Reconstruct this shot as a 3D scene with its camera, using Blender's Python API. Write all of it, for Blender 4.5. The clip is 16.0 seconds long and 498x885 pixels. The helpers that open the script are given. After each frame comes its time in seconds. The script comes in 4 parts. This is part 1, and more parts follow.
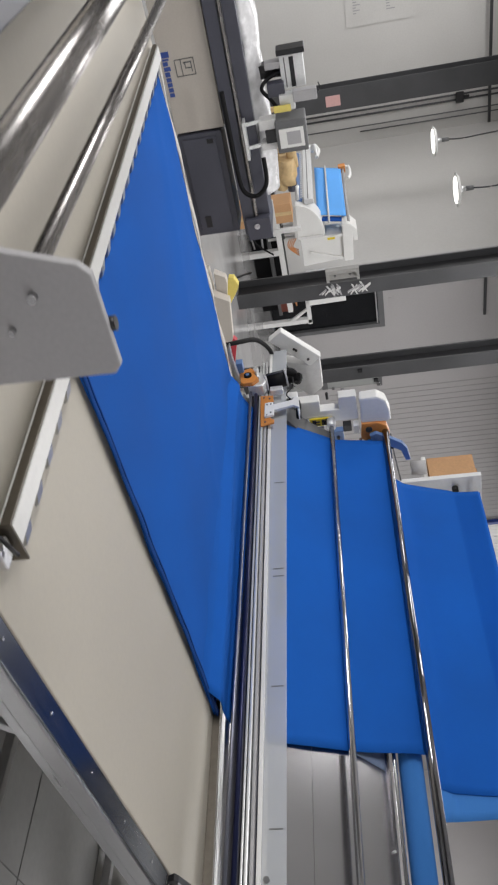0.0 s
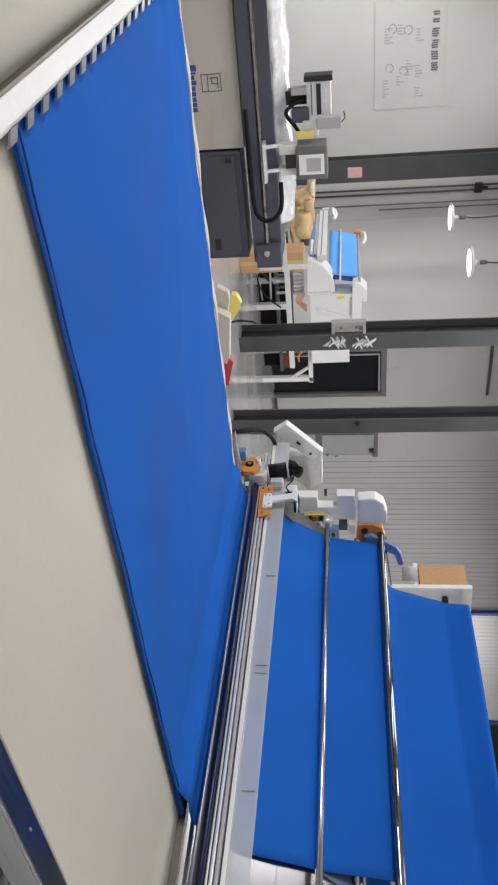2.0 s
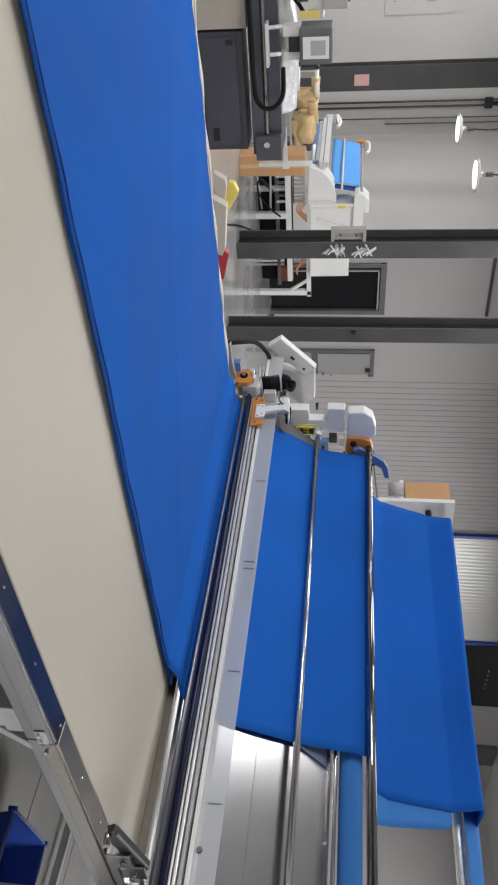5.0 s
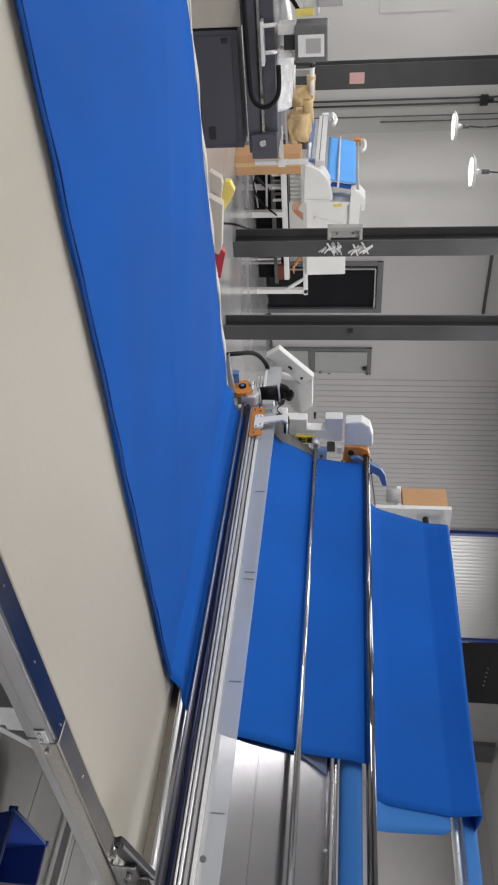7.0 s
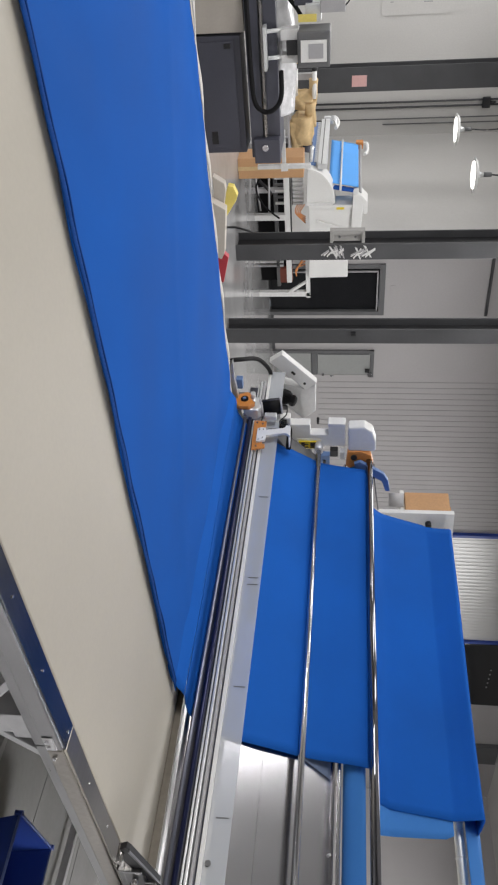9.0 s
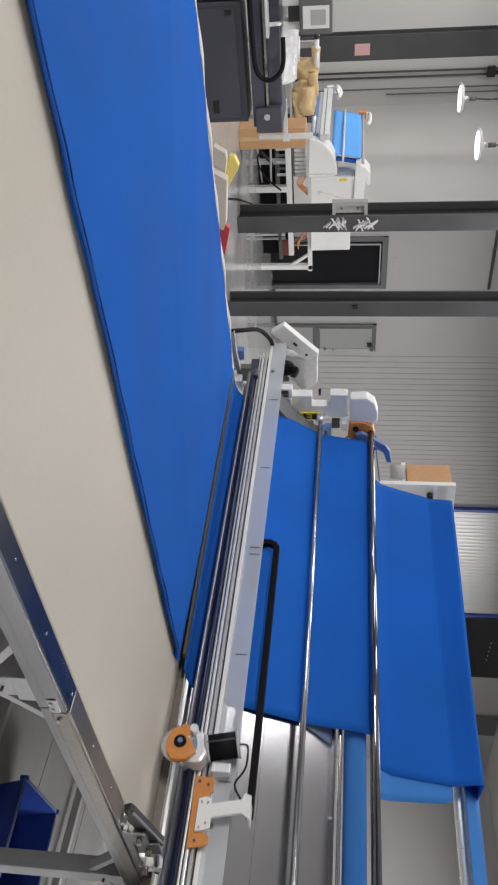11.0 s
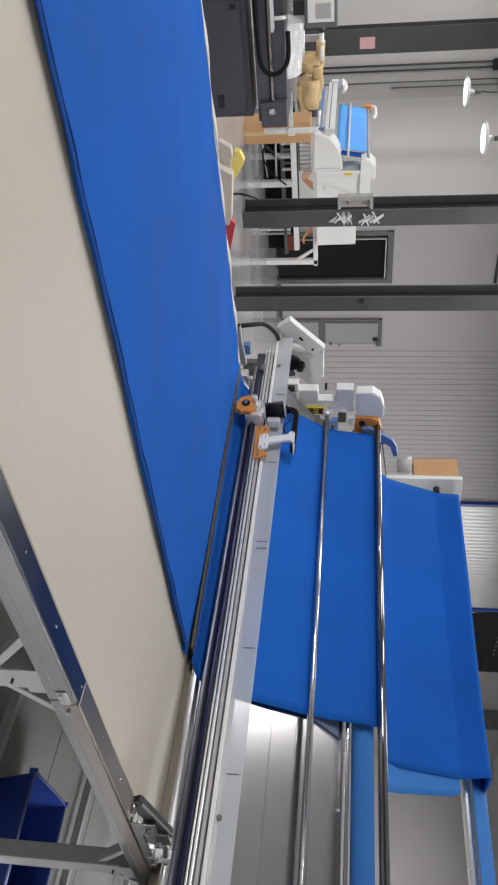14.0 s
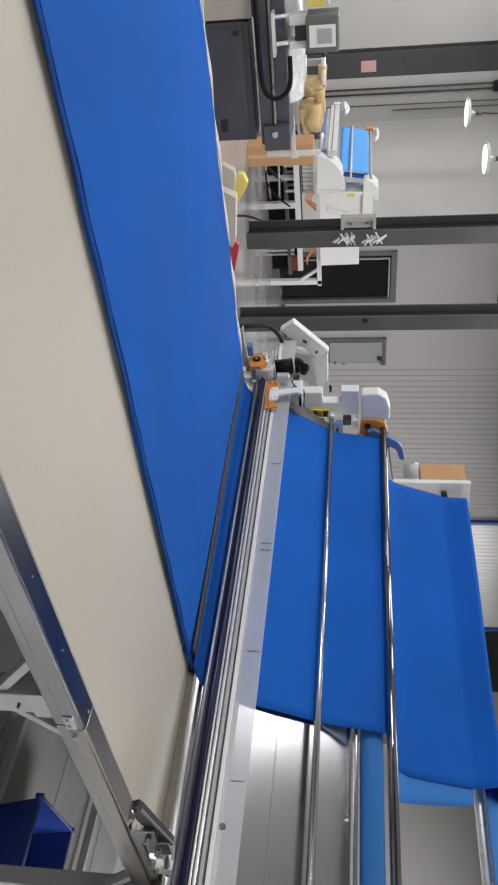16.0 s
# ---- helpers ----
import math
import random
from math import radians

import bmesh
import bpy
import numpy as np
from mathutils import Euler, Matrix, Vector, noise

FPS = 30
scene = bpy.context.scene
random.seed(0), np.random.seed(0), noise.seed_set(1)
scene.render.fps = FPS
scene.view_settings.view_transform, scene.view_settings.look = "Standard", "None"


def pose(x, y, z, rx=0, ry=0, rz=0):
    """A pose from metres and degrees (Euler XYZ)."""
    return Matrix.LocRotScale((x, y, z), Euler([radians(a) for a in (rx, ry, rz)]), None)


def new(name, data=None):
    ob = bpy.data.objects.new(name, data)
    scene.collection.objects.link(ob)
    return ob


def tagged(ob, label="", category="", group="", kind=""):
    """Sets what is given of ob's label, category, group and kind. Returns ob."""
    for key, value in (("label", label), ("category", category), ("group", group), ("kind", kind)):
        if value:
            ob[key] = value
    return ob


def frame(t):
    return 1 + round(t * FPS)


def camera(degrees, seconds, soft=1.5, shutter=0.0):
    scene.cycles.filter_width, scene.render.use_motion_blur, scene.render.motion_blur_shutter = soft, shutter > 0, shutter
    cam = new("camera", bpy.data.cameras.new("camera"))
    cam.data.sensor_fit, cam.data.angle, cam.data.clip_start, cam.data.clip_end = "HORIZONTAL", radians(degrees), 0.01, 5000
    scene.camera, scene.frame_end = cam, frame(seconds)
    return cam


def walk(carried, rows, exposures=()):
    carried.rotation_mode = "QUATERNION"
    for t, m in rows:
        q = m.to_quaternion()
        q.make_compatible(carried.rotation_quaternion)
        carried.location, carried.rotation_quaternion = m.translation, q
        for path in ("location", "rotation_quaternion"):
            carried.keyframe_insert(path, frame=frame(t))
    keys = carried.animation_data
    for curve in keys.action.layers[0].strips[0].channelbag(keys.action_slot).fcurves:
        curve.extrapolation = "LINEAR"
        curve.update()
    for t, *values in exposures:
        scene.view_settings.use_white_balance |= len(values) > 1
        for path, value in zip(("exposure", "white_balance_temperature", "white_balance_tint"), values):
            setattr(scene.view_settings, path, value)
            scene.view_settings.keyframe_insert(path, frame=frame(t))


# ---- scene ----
EXPOSURES = [(0.0, -0.20), (0.5, -0.10), (2.0, -0.04), (3.0, -0.13), (16.0, -0.09)]
# The clip was filmed with the camera turned on its side: the picture's right is up.
cam = camera(35.34, 16.0, soft=2.2, shutter=0.4)
# seconds, eye, then yaw from the table's length, tilt and lean of the level camera
PATH = [
    (0.0, -3.732, -0.757, 1.471, 48.36, -8.18, -6.07),
    (0.5, -3.525, -0.772, 1.446, 48.13, -8.24, -5.94),
    (1.0, -3.365, -0.720, 1.424, 47.47, -7.50, -3.68),
    (1.5, -3.236, -0.684, 1.429, 47.60, -6.45, -2.16),
    (2.0, -3.114, -0.734, 1.438, 54.27, -7.29, -0.63),
    (2.5, -2.990, -0.805, 1.458, 54.54, -7.78, 0.41),
    (3.0, -2.914, -0.839, 1.458, 54.81, -7.75, 1.59),
    (3.5, -2.873, -0.865, 1.471, 51.50, -7.55, 1.86),
    (4.0, -2.855, -0.874, 1.458, 50.06, -7.14, 2.03),
    (4.5, -2.850, -0.892, 1.465, 49.47, -7.03, 1.78),
    (7.0, -2.842, -0.895, 1.463, 49.21, -6.77, 1.16),
    (7.5, -2.868, -0.888, 1.456, 49.26, -6.78, 1.27),
    (8.0, -2.870, -0.888, 1.457, 49.35, -6.87, 1.21),
    (8.5, -2.876, -0.892, 1.459, 49.44, -6.91, 1.13),
    (11.0, -2.855, -0.913, 1.461, 47.50, -7.05, 1.25),
    (11.5, -2.859, -0.913, 1.458, 47.12, -7.02, 1.40),
    (12.0, -2.863, -0.920, 1.461, 46.71, -7.18, 1.34),
    (12.5, -2.862, -0.917, 1.462, 46.65, -7.32, 1.26),
    (13.0, -2.847, -0.914, 1.455, 46.80, -7.39, 1.34),
    (13.5, -2.852, -0.914, 1.460, 46.94, -7.46, 1.17),
    (14.0, -2.857, -0.922, 1.459, 47.16, -7.48, 1.08),
    (14.5, -2.866, -0.927, 1.462, 47.70, -7.58, 0.85),
    (15.0, -2.858, -0.927, 1.457, 47.91, -7.56, 0.80),
    (15.5, -2.865, -0.923, 1.455, 48.32, -7.65, 0.70),
    (16.0, -2.866, -0.921, 1.459, 48.58, -7.88, 0.51),
]


def eye_pose(x, y, z, yaw, tilt, lean):
    return pose(x, y, z, 90 + tilt, 0, yaw - 90) @ pose(0, 0, 0, 0, 0, lean + 90)


walk(cam, [(t, eye_pose(*row)) for t, *row in PATH], exposures=EXPOSURES)

# ---------------------------------------------------------------- light
world = bpy.data.worlds.new("hall_world")
scene.world = world
world.use_nodes = True
world.node_tree.nodes["Background"].inputs[0].default_value = (0.8, 0.87, 1.0, 1)
world.node_tree.nodes["Background"].inputs[1].default_value = 0.15


def hall_light(x, y, z, sx, sy, power, tint=(1.0, 0.985, 0.985), turn=0):
    data = bpy.data.lights.new("unseen_area_light", "AREA")
    data.shape, data.size, data.size_y, data.energy, data.color = "RECTANGLE", sx, sy, power, tint
    ob = new("unseen_area_light", data)
    ob.matrix_basis = pose(x, y, z, 0, turn, 0)
    return ob


# Unseen lights, added and tuned to brighten table, floor and walls.
for lx, ly, lz, lp in ((2.2, 1.4, 5.6, 30), (1.2, 4.7, 4.4, 75), (-3.2, 7.0, 4.7, 155), (3.6, 7.4, 4.2, 115), (-1.5, 12.0, 4.8, 215), (0.6, 15.6, 5.7, 65), (9.0, 6.8, 4.8, 200), (2.6, -2.5, 2.5, 280), (-2.5, -7.4, 3.2, 240), (6.0, -7.4, 3.2, 300), (17.0, 6.5, 5.6, 620)):
    hall_light(lx, ly, lz, 2.8, 2.0 if ly > 4 else 0.8, lp)
hall_light(-1.35, 3.35, 5.45, 1.6, 0.7, 46)
hall_light(-3.2, 15.6, 2.1, 0.8, 1.6, 105, turn=-70)  # unseen light added beside the back wall to brighten it
hall_light(-8.5, 1.6, 3.6, 0.8, 2.8, 345, turn=-68)  # unseen light added past the table's head to brighten the hanging cloth


# ---------------------------------------------------------------- materials
T = 0.85  # height of the table top


def mat(name, color, rough=0.5, metal=0.0, grain=0.0, scale=40.0, stain=0.0, stain_scale=2.0, bump=0.0, stretch=(1, 1, 1), spec=0.5, emit=0.0):
    m = bpy.data.materials.new(name)
    m.use_nodes = True
    n, l = m.node_tree.nodes, m.node_tree.links
    b = n["Principled BSDF"]
    b.inputs["Base Color"].default_value = (*color, 1)
    b.inputs["Roughness"].default_value = rough
    b.inputs["Metallic"].default_value = metal
    b.inputs["Specular IOR Level"].default_value = spec
    if emit:
        b.inputs["Emission Color"].default_value = (*color, 1)
        b.inputs["Emission Strength"].default_value = emit
    if grain or stain or bump:
        tc = n.new("ShaderNodeTexCoord")
        mp = n.new("ShaderNodeMapping")
        mp.inputs["Scale"].default_value = stretch
        l.new(tc.outputs["Object"], mp.inputs[0])
        fine = n.new("ShaderNodeTexNoise")
        fine.inputs["Scale"].default_value, fine.inputs["Detail"].default_value = scale, 4
        l.new(mp.outputs[0], fine.inputs["Vector"])
        big = n.new("ShaderNodeTexNoise")
        big.inputs["Scale"].default_value, big.inputs["Detail"].default_value = stain_scale, 5
        l.new(tc.outputs["Object"], big.inputs["Vector"])

        def spread(src, amount):
            r = n.new("ShaderNodeMapRange")
            r.inputs[1].default_value, r.inputs[2].default_value = 0.3, 0.7
            r.inputs[3].default_value, r.inputs[4].default_value = 1 - amount, 1 + amount
            l.new(src.outputs[0], r.inputs[0])
            return r

        a, c = spread(fine, grain), spread(big, stain)
        mul = n.new("ShaderNodeMath")
        mul.operation = "MULTIPLY"
        l.new(a.outputs[0], mul.inputs[0])
        l.new(c.outputs[0], mul.inputs[1])
        tone = n.new("ShaderNodeVectorMath")
        tone.operation = "SCALE"
        tone.inputs[0].default_value = color
        l.new(mul.outputs[0], tone.inputs["Scale"])
        l.new(tone.outputs[0], b.inputs["Base Color"])
        rr = n.new("ShaderNodeMath")
        rr.operation = "MULTIPLY"
        rr.inputs[1].default_value = rough
        l.new(mul.outputs[0], rr.inputs[0])
        l.new(rr.outputs[0], b.inputs["Roughness"])
        if bump:
            bp = n.new("ShaderNodeBump")
            bp.inputs["Strength"].default_value, bp.inputs["Distance"].default_value = bump, 0.002
            l.new(fine.outputs[0], bp.inputs["Height"])
            l.new(bp.outputs[0], b.inputs["Normal"])
    return m


BELT = mat("cream_belt", (0.50, 0.465, 0.395), 0.55, grain=0.02, scale=90, stain=0.04, stain_scale=1.5, bump=0.08)
BLUE = mat("blue_cloth", (0.0125, 0.110, 0.468), 0.9, grain=0.05, scale=420, stain=0.10, stain_scale=1.6, bump=0.2, spec=0.1)
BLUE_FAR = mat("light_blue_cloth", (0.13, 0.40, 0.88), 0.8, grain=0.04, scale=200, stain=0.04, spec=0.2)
BLUE_THIN = mat("blue_cloth_single_layer", (0.05, 0.20, 0.55), 0.85, grain=0.04, scale=400, stain=0.04, bump=0.1, spec=0.2)
SELVAGE = mat("pale_selvage", (0.62, 0.60, 0.56), 0.8, grain=0.1, scale=60)
# Darker copy of the cloth blue, used for folded edges.
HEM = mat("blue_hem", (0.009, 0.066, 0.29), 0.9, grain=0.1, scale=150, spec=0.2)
CHROME = mat("chrome_rod", (0.60, 0.60, 0.62), 0.2, 1.0, grain=0.05, scale=60, stretch=(8, 0.3, 8))
MIRROR = mat("polished_chrome", (0.25, 0.25, 0.27), 0.08, 1.0, grain=0.04, scale=60, stretch=(8, 0.3, 8))
STEEL = mat("brushed_steel", (0.50, 0.50, 0.51), 0.33, 1.0, grain=0.10, scale=160, stretch=(0.5, 0.04, 0.5), stain=0.08, bump=0.05)
CHUTE = mat("brushed_chute_sheet", (0.43, 0.425, 0.44), 0.21, 1.0, stain=0.04, stain_scale=5)
# Polished edge steel; dark bluish reflections are put into its base colour.
EDGE = mat("edge_reflection_tint", (0.115, 0.122, 0.137), 0.22, 1.0, grain=0.10, scale=50, stretch=(0.2, 2, 2), stain=0.15)
ALU = mat("anodised_aluminium", (0.76, 0.77, 0.77), 0.42, 0.6, grain=0.05, scale=90, stretch=(1, 0.06, 1))
WHITE = mat("white_paint", (0.78, 0.78, 0.76), 0.42, grain=0.025, scale=60, stain=0.04)
WHITE_ST = mat("white_painted_steel", (0.70, 0.70, 0.69), 0.4, grain=0.05, scale=40, stain=0.07)
GREYP = mat("grey_plate_paint", (0.40, 0.395, 0.405), 0.45, grain=0.04, scale=120, stain=0.04)
DARKG = mat("dark_grey_paint", (0.062, 0.064, 0.085), 0.45, grain=0.05, scale=80, stain=0.08)
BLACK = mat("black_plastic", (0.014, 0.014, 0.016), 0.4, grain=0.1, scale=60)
RUBBER = mat("black_rubber", (0.006, 0.006, 0.007), 0.65, grain=0.1, scale=100, spec=0.2)
ORANGE = mat("orange_paint", (0.62, 0.24, 0.055), 0.42, grain=0.06, scale=80, stain=0.06)
CREAMP = mat("cream_panel_paint", (0.50, 0.46, 0.41), 0.45, grain=0.03, scale=60, stain=0.04)
YELLOW = mat("yellow_label", (0.80, 0.62, 0.04), 0.5, grain=0.05)
INK = mat("dark_ink", (0.03, 0.03, 0.04), 0.6)
INKBLUE = mat("blue_ink", (0.04, 0.08, 0.30), 0.6)
CARD = mat("cardboard", (0.52, 0.30, 0.15), 0.8, grain=0.07, scale=60, stain=0.06, bump=0.1)
PAPER = mat("brown_paper", (0.58, 0.42, 0.22), 0.75, grain=0.1, scale=20, stain=0.1, bump=0.3)
FILM = mat("plastic_film", (0.62, 0.62, 0.63), 0.25, grain=0.15, scale=14, stain=0.15, bump=0.8)
FLOOR = mat("grey_floor", (0.33, 0.33, 0.33), 0.11, grain=0.03, scale=30, stain=0.16, stain_scale=1.3)
WALLG = mat("grey_wall", (0.46, 0.445, 0.445), 0.5, grain=0.03, scale=30, stain=0.06, stain_scale=0.5)
WALLW = mat("pale_wall", (0.60, 0.59, 0.57), 0.45, grain=0.03, scale=30, stain=0.05, stain_scale=0.5)
RIB = mat("grey_ribbed_sheet", (0.42, 0.41, 0.41), 0.4, 0.15, grain=0.03, scale=30, stain=0.05)
SHUT = mat("white_shutter", (0.66, 0.66, 0.65), 0.36, 0.2, stain=0.015)
# Near-black copy of the column paint; puts the web's shade into colour.
COL_SHADE = mat("column_shade_paint", (0.022, 0.022, 0.024), 0.5, grain=0.07, scale=40, stain=0.15)
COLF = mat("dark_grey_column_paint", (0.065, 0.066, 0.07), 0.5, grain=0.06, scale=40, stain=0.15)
FLAP = mat("grey_blue_cloth_back", (0.16, 0.21, 0.32), 0.85, grain=0.08, scale=200)
COLG = mat("grey_column_paint", (0.13, 0.132, 0.135), 0.5, grain=0.06, scale=40, stain=0.15)
COLB = mat("grey_bracket_paint", (0.34, 0.335, 0.32), 0.45, grain=0.05, scale=40, stain=0.1)
PINK = mat("pink_card", (0.70, 0.42, 0.40), 0.7, grain=0.04)
BIN = mat("blue_bin_plastic", (0.015, 0.045, 0.26), 0.38, grain=0.05, scale=40, stain=0.1)
# Paler blue that paints the bin rim's highlight.
BINRIM = mat("highlit_blue_rim", (0.16, 0.22, 0.50), 0.4, grain=0.1, scale=60)
LEGG = mat("grey_leg_paint", (0.40, 0.40, 0.41), 0.42, grain=0.05, scale=40, stain=0.1)
RAILS = mat("dull_rail_steel", (0.29, 0.29, 0.295), 0.3, 1.0, grain=0.03, scale=120, stretch=(0.05, 1, 1), stain=0.10)
LEDM = mat("lamp_glow", (1.0, 0.97, 0.92), 0.5, emit=2.5)
YELP = mat("yellow_board", (0.75, 0.62, 0.16), 0.5, grain=0.05)
REDP = mat("red_bar", (0.42, 0.03, 0.045), 0.5, grain=0.05)
BLUEL = mat("blue_trim", (0.03, 0.07, 0.35), 0.4, grain=0.05)
HBLUE = mat("blue_grey_handle", (0.12, 0.21, 0.42), 0.4, grain=0.05)
COPPER = mat("orange_wire", (0.55, 0.22, 0.07), 0.5, grain=0.05)
BRONZE = mat("worn_bronze_steel", (0.115, 0.10, 0.08), 0.42, 0.55, grain=0.12, scale=40)
NOSE = mat("worn_nose_steel", (0.31, 0.29, 0.265), 0.34, 1.0, grain=0.10, scale=160, stretch=(0.5, 0.04, 0.5), stain=0.12, bump=0.05)
MOTOR = mat("matt_black_casting", (0.005, 0.005, 0.006), 0.6, spec=0.15)
DARKROD = mat("dark_polished_rod", (0.24, 0.25, 0.31), 0.42, 1.0, grain=0.06, scale=60, stretch=(8, 0.3, 8))
PANEL = mat("grey_green_door_paint", (0.34, 0.35, 0.34), 0.4, grain=0.03, scale=30, stain=0.05)
# Chrome with its dark brown reflections put into the base colour.
DARKCHROME = mat("darkened_chrome", (0.36, 0.345, 0.335), 0.27, 1.0, grain=0.06, scale=60, stretch=(8, 0.3, 8), stain=0.1)
# Crease line; its shade is put into a darker copy of BLUE.
CREASE = mat("dark_blue_crease", (0.007, 0.045, 0.21), 0.9, grain=0.1, scale=150, spec=0.1)
# Navy base stands in for blue cloth mirrored in the rod.
NAVY = mat("rod_mirrored_navy", (0.016, 0.021, 0.07), 0.32, 0.5, grain=0.06, scale=60)
GLASSD = mat("dark_glass", (0.012, 0.013, 0.015), 0.15, grain=0.05)


ACRYL = mat("milky_acrylic", (0.64, 0.67, 0.70), 0.2, stain=0.03, stain_scale=3)
ACRYL.node_tree.nodes["Principled BSDF"].inputs["Alpha"].default_value = 0.5


# ---------------------------------------------------------------- building helpers
def bm_box(x0, x1, y0, y1, z0, z1, bevel=0.0, bm=None):
    made = bm or bmesh.new()
    tmp = bmesh.new()
    vs = [tmp.verts.new((x, y, z)) for x in (x0, x1) for y in (y0, y1) for z in (z0, z1)]
    for f in ((0, 1, 3, 2), (4, 6, 7, 5), (0, 4, 5, 1), (2, 3, 7, 6), (0, 2, 6, 4), (1, 5, 7, 3)):
        tmp.faces.new([vs[i] for i in f])
    bmesh.ops.recalc_face_normals(tmp, faces=tmp.faces)
    if bevel:
        bmesh.ops.bevel(tmp, geom=tmp.edges[:], offset=bevel, segments=2, affect="EDGES", profile=0.6)
    return absorb(made, tmp)


def absorb(bm, tmp):
    data = bpy.data.meshes.new("tmp")
    tmp.to_mesh(data)
    tmp.free()
    bm.from_mesh(data)
    bpy.data.meshes.remove(data)
    return bm


def bm_rod(a, b, r, bm=None, seg=16, r2=None):
    made = bm or bmesh.new()
    tmp = bmesh.new()
    a, b = Vector(a), Vector(b)
    bmesh.ops.create_cone(tmp, cap_ends=True, segments=seg, radius1=r, radius2=r if r2 is None else r2, depth=(b - a).length)
    turn = (b - a).to_track_quat("Z", "Y").to_matrix().to_4x4()
    bmesh.ops.transform(tmp, matrix=Matrix.Translation((a + b) / 2) @ turn, verts=tmp.verts)
    for f in tmp.faces:
        f.smooth = len(f.verts) == 4
    return absorb(made, tmp)


def bm_prism(outline, axis, a, b, bevel=0.0, bm=None):
    """A closed outline in the two other axes, drawn out along axis from a to b."""
    made = bm or bmesh.new()
    tmp = bmesh.new()

    def at(p, w):
        q = list(p)
        q.insert("xyz".index(axis), w)
        return q

    lo = [tmp.verts.new(at(p, a)) for p in outline]
    hi = [tmp.verts.new(at(p, b)) for p in outline]
    n = len(outline)
    tmp.faces.new(lo)
    tmp.faces.new(hi)
    for i in range(n):
        tmp.faces.new((lo[i], lo[(i + 1) % n], hi[(i + 1) % n], hi[i]))
    bmesh.ops.recalc_face_normals(tmp, faces=tmp.faces)
    if bevel:
        bmesh.ops.bevel(tmp, geom=tmp.edges[:], offset=bevel, segments=2, affect="EDGES", profile=0.6)
    return absorb(made, tmp)


def bm_sheet(fn, nu, nv, thick, bm=None):
    """A thin sheet fn(u, v) -> place, u and v from 0 to 1, thickened downwards."""
    made = bm or bmesh.new()
    tmp = bmesh.new()
    g = [[tmp.verts.new(fn(i / nu, j / nv)) for j in range(nv + 1)] for i in range(nu + 1)]
    for i in range(nu):
        for j in range(nv):
            f = tmp.faces.new((g[i][j], g[i + 1][j], g[i + 1][j + 1], g[i][j + 1]))
            f.smooth = True
    bmesh.ops.recalc_face_normals(tmp, faces=tmp.faces)
    bmesh.ops.solidify(tmp, geom=tmp.faces[:], thickness=thick)
    return absorb(made, tmp)


def bm_path(points, r, bm=None, seg=10, steps=8):
    """A round cable along points, smoothed."""
    made = bm or bmesh.new()
    pts = [Vector(p) for p in points]
    fine = []
    for i in range(len(pts) - 1):
        p0, p1, p2, p3 = pts[max(i - 1, 0)], pts[i], pts[i + 1], pts[min(i + 2, len(pts) - 1)]
        for k in range(steps):
            t = k / steps
            fine.append(0.5 * (2 * p1 + (p2 - p0) * t + (2 * p0 - 5 * p1 + 4 * p2 - p3) * t * t + (3 * p1 - p0 - 3 * p2 + p3) * t ** 3))
    fine.append(pts[-1])
    tmp = bmesh.new()
    rings = []
    for i, p in enumerate(fine):
        d = (fine[min(i + 1, len(fine) - 1)] - fine[max(i - 1, 0)]).normalized()
        q = d.to_track_quat("Z", "Y")
        rings.append([tmp.verts.new(p + q @ Vector((r * math.cos(2 * math.pi * k / seg), r * math.sin(2 * math.pi * k / seg), 0))) for k in range(seg)])
    for a, b in zip(rings, rings[1:]):
        for k in range(seg):
            f = tmp.faces.new((a[k], a[(k + 1) % seg], b[(k + 1) % seg], b[k]))
            f.smooth = True
    tmp.faces.new(rings[0])
    tmp.faces.new(rings[-1])
    bmesh.ops.recalc_face_normals(tmp, faces=tmp.faces)
    return absorb(made, tmp)


def mesh_of(bm, name, material):
    data = bpy.data.meshes.new(name)
    bm.to_mesh(data)
    bm.free()
    data.materials.append(material)
    return data


def part(name, bm, material, parent=None, label=""):
    ob = new(name, mesh_of(bm, name, material))
    if parent:
        ob.parent = parent
    return tagged(ob, label)


def thing(name, label, category, group="", kind="", at=(0, 0, 0)):
    ob = new(name)
    ob.location = at
    return tagged(ob, label, category, group, kind)


def solid(name, bm, material, label, category="", group="", kind=""):
    return tagged(part(name, bm, material), label, category, group, kind)


def structure(name, bm, material, label):
    return tagged(part(name, bm, material), label, name.split("_")[0], "", "structure")


REST_EYE = Vector((-2.868, -0.89, 1.458))  # the camera's resting eye; scaling from it keeps far things' view


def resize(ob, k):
    """Scale a far thing about the camera's eye, view unchanged; clip at floor."""
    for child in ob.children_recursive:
        child.data.transform(Matrix.Translation(REST_EYE) @ Matrix.Scale(k, 4) @ Matrix.Translation(-REST_EYE))
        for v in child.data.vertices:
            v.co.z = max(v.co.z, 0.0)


# ---------------------------------------------------------------- the hall
structure("floor", bm_box(-14, 26, -9, 19, -0.2, 0.0), FLOOR, "grey sealed factory floor with faint stains")
structure("ceiling", bm_box(-14, 26, -9, 19, 6.5, 6.7), WALLW, "pale grey flat hall ceiling")
structure("wall_back", bm_box(-14, 3.95, 18.0, 18.2, 0, 6.5), WALLW, "pale painted back wall of the hall")
structure("wall_left", bm_box(-14.2, -14, -9, 19, 0, 6.5), WALLW, "pale painted side wall")
structure("wall_front", bm_box(-14, 26, -9.2, -9, 0, 6.5), WALLG, "grey front wall behind the camera")
structure("wall_right", bm_box(24.0, 24.2, -9, 12.1, 0, 6.5), WALLG, "grey end wall")
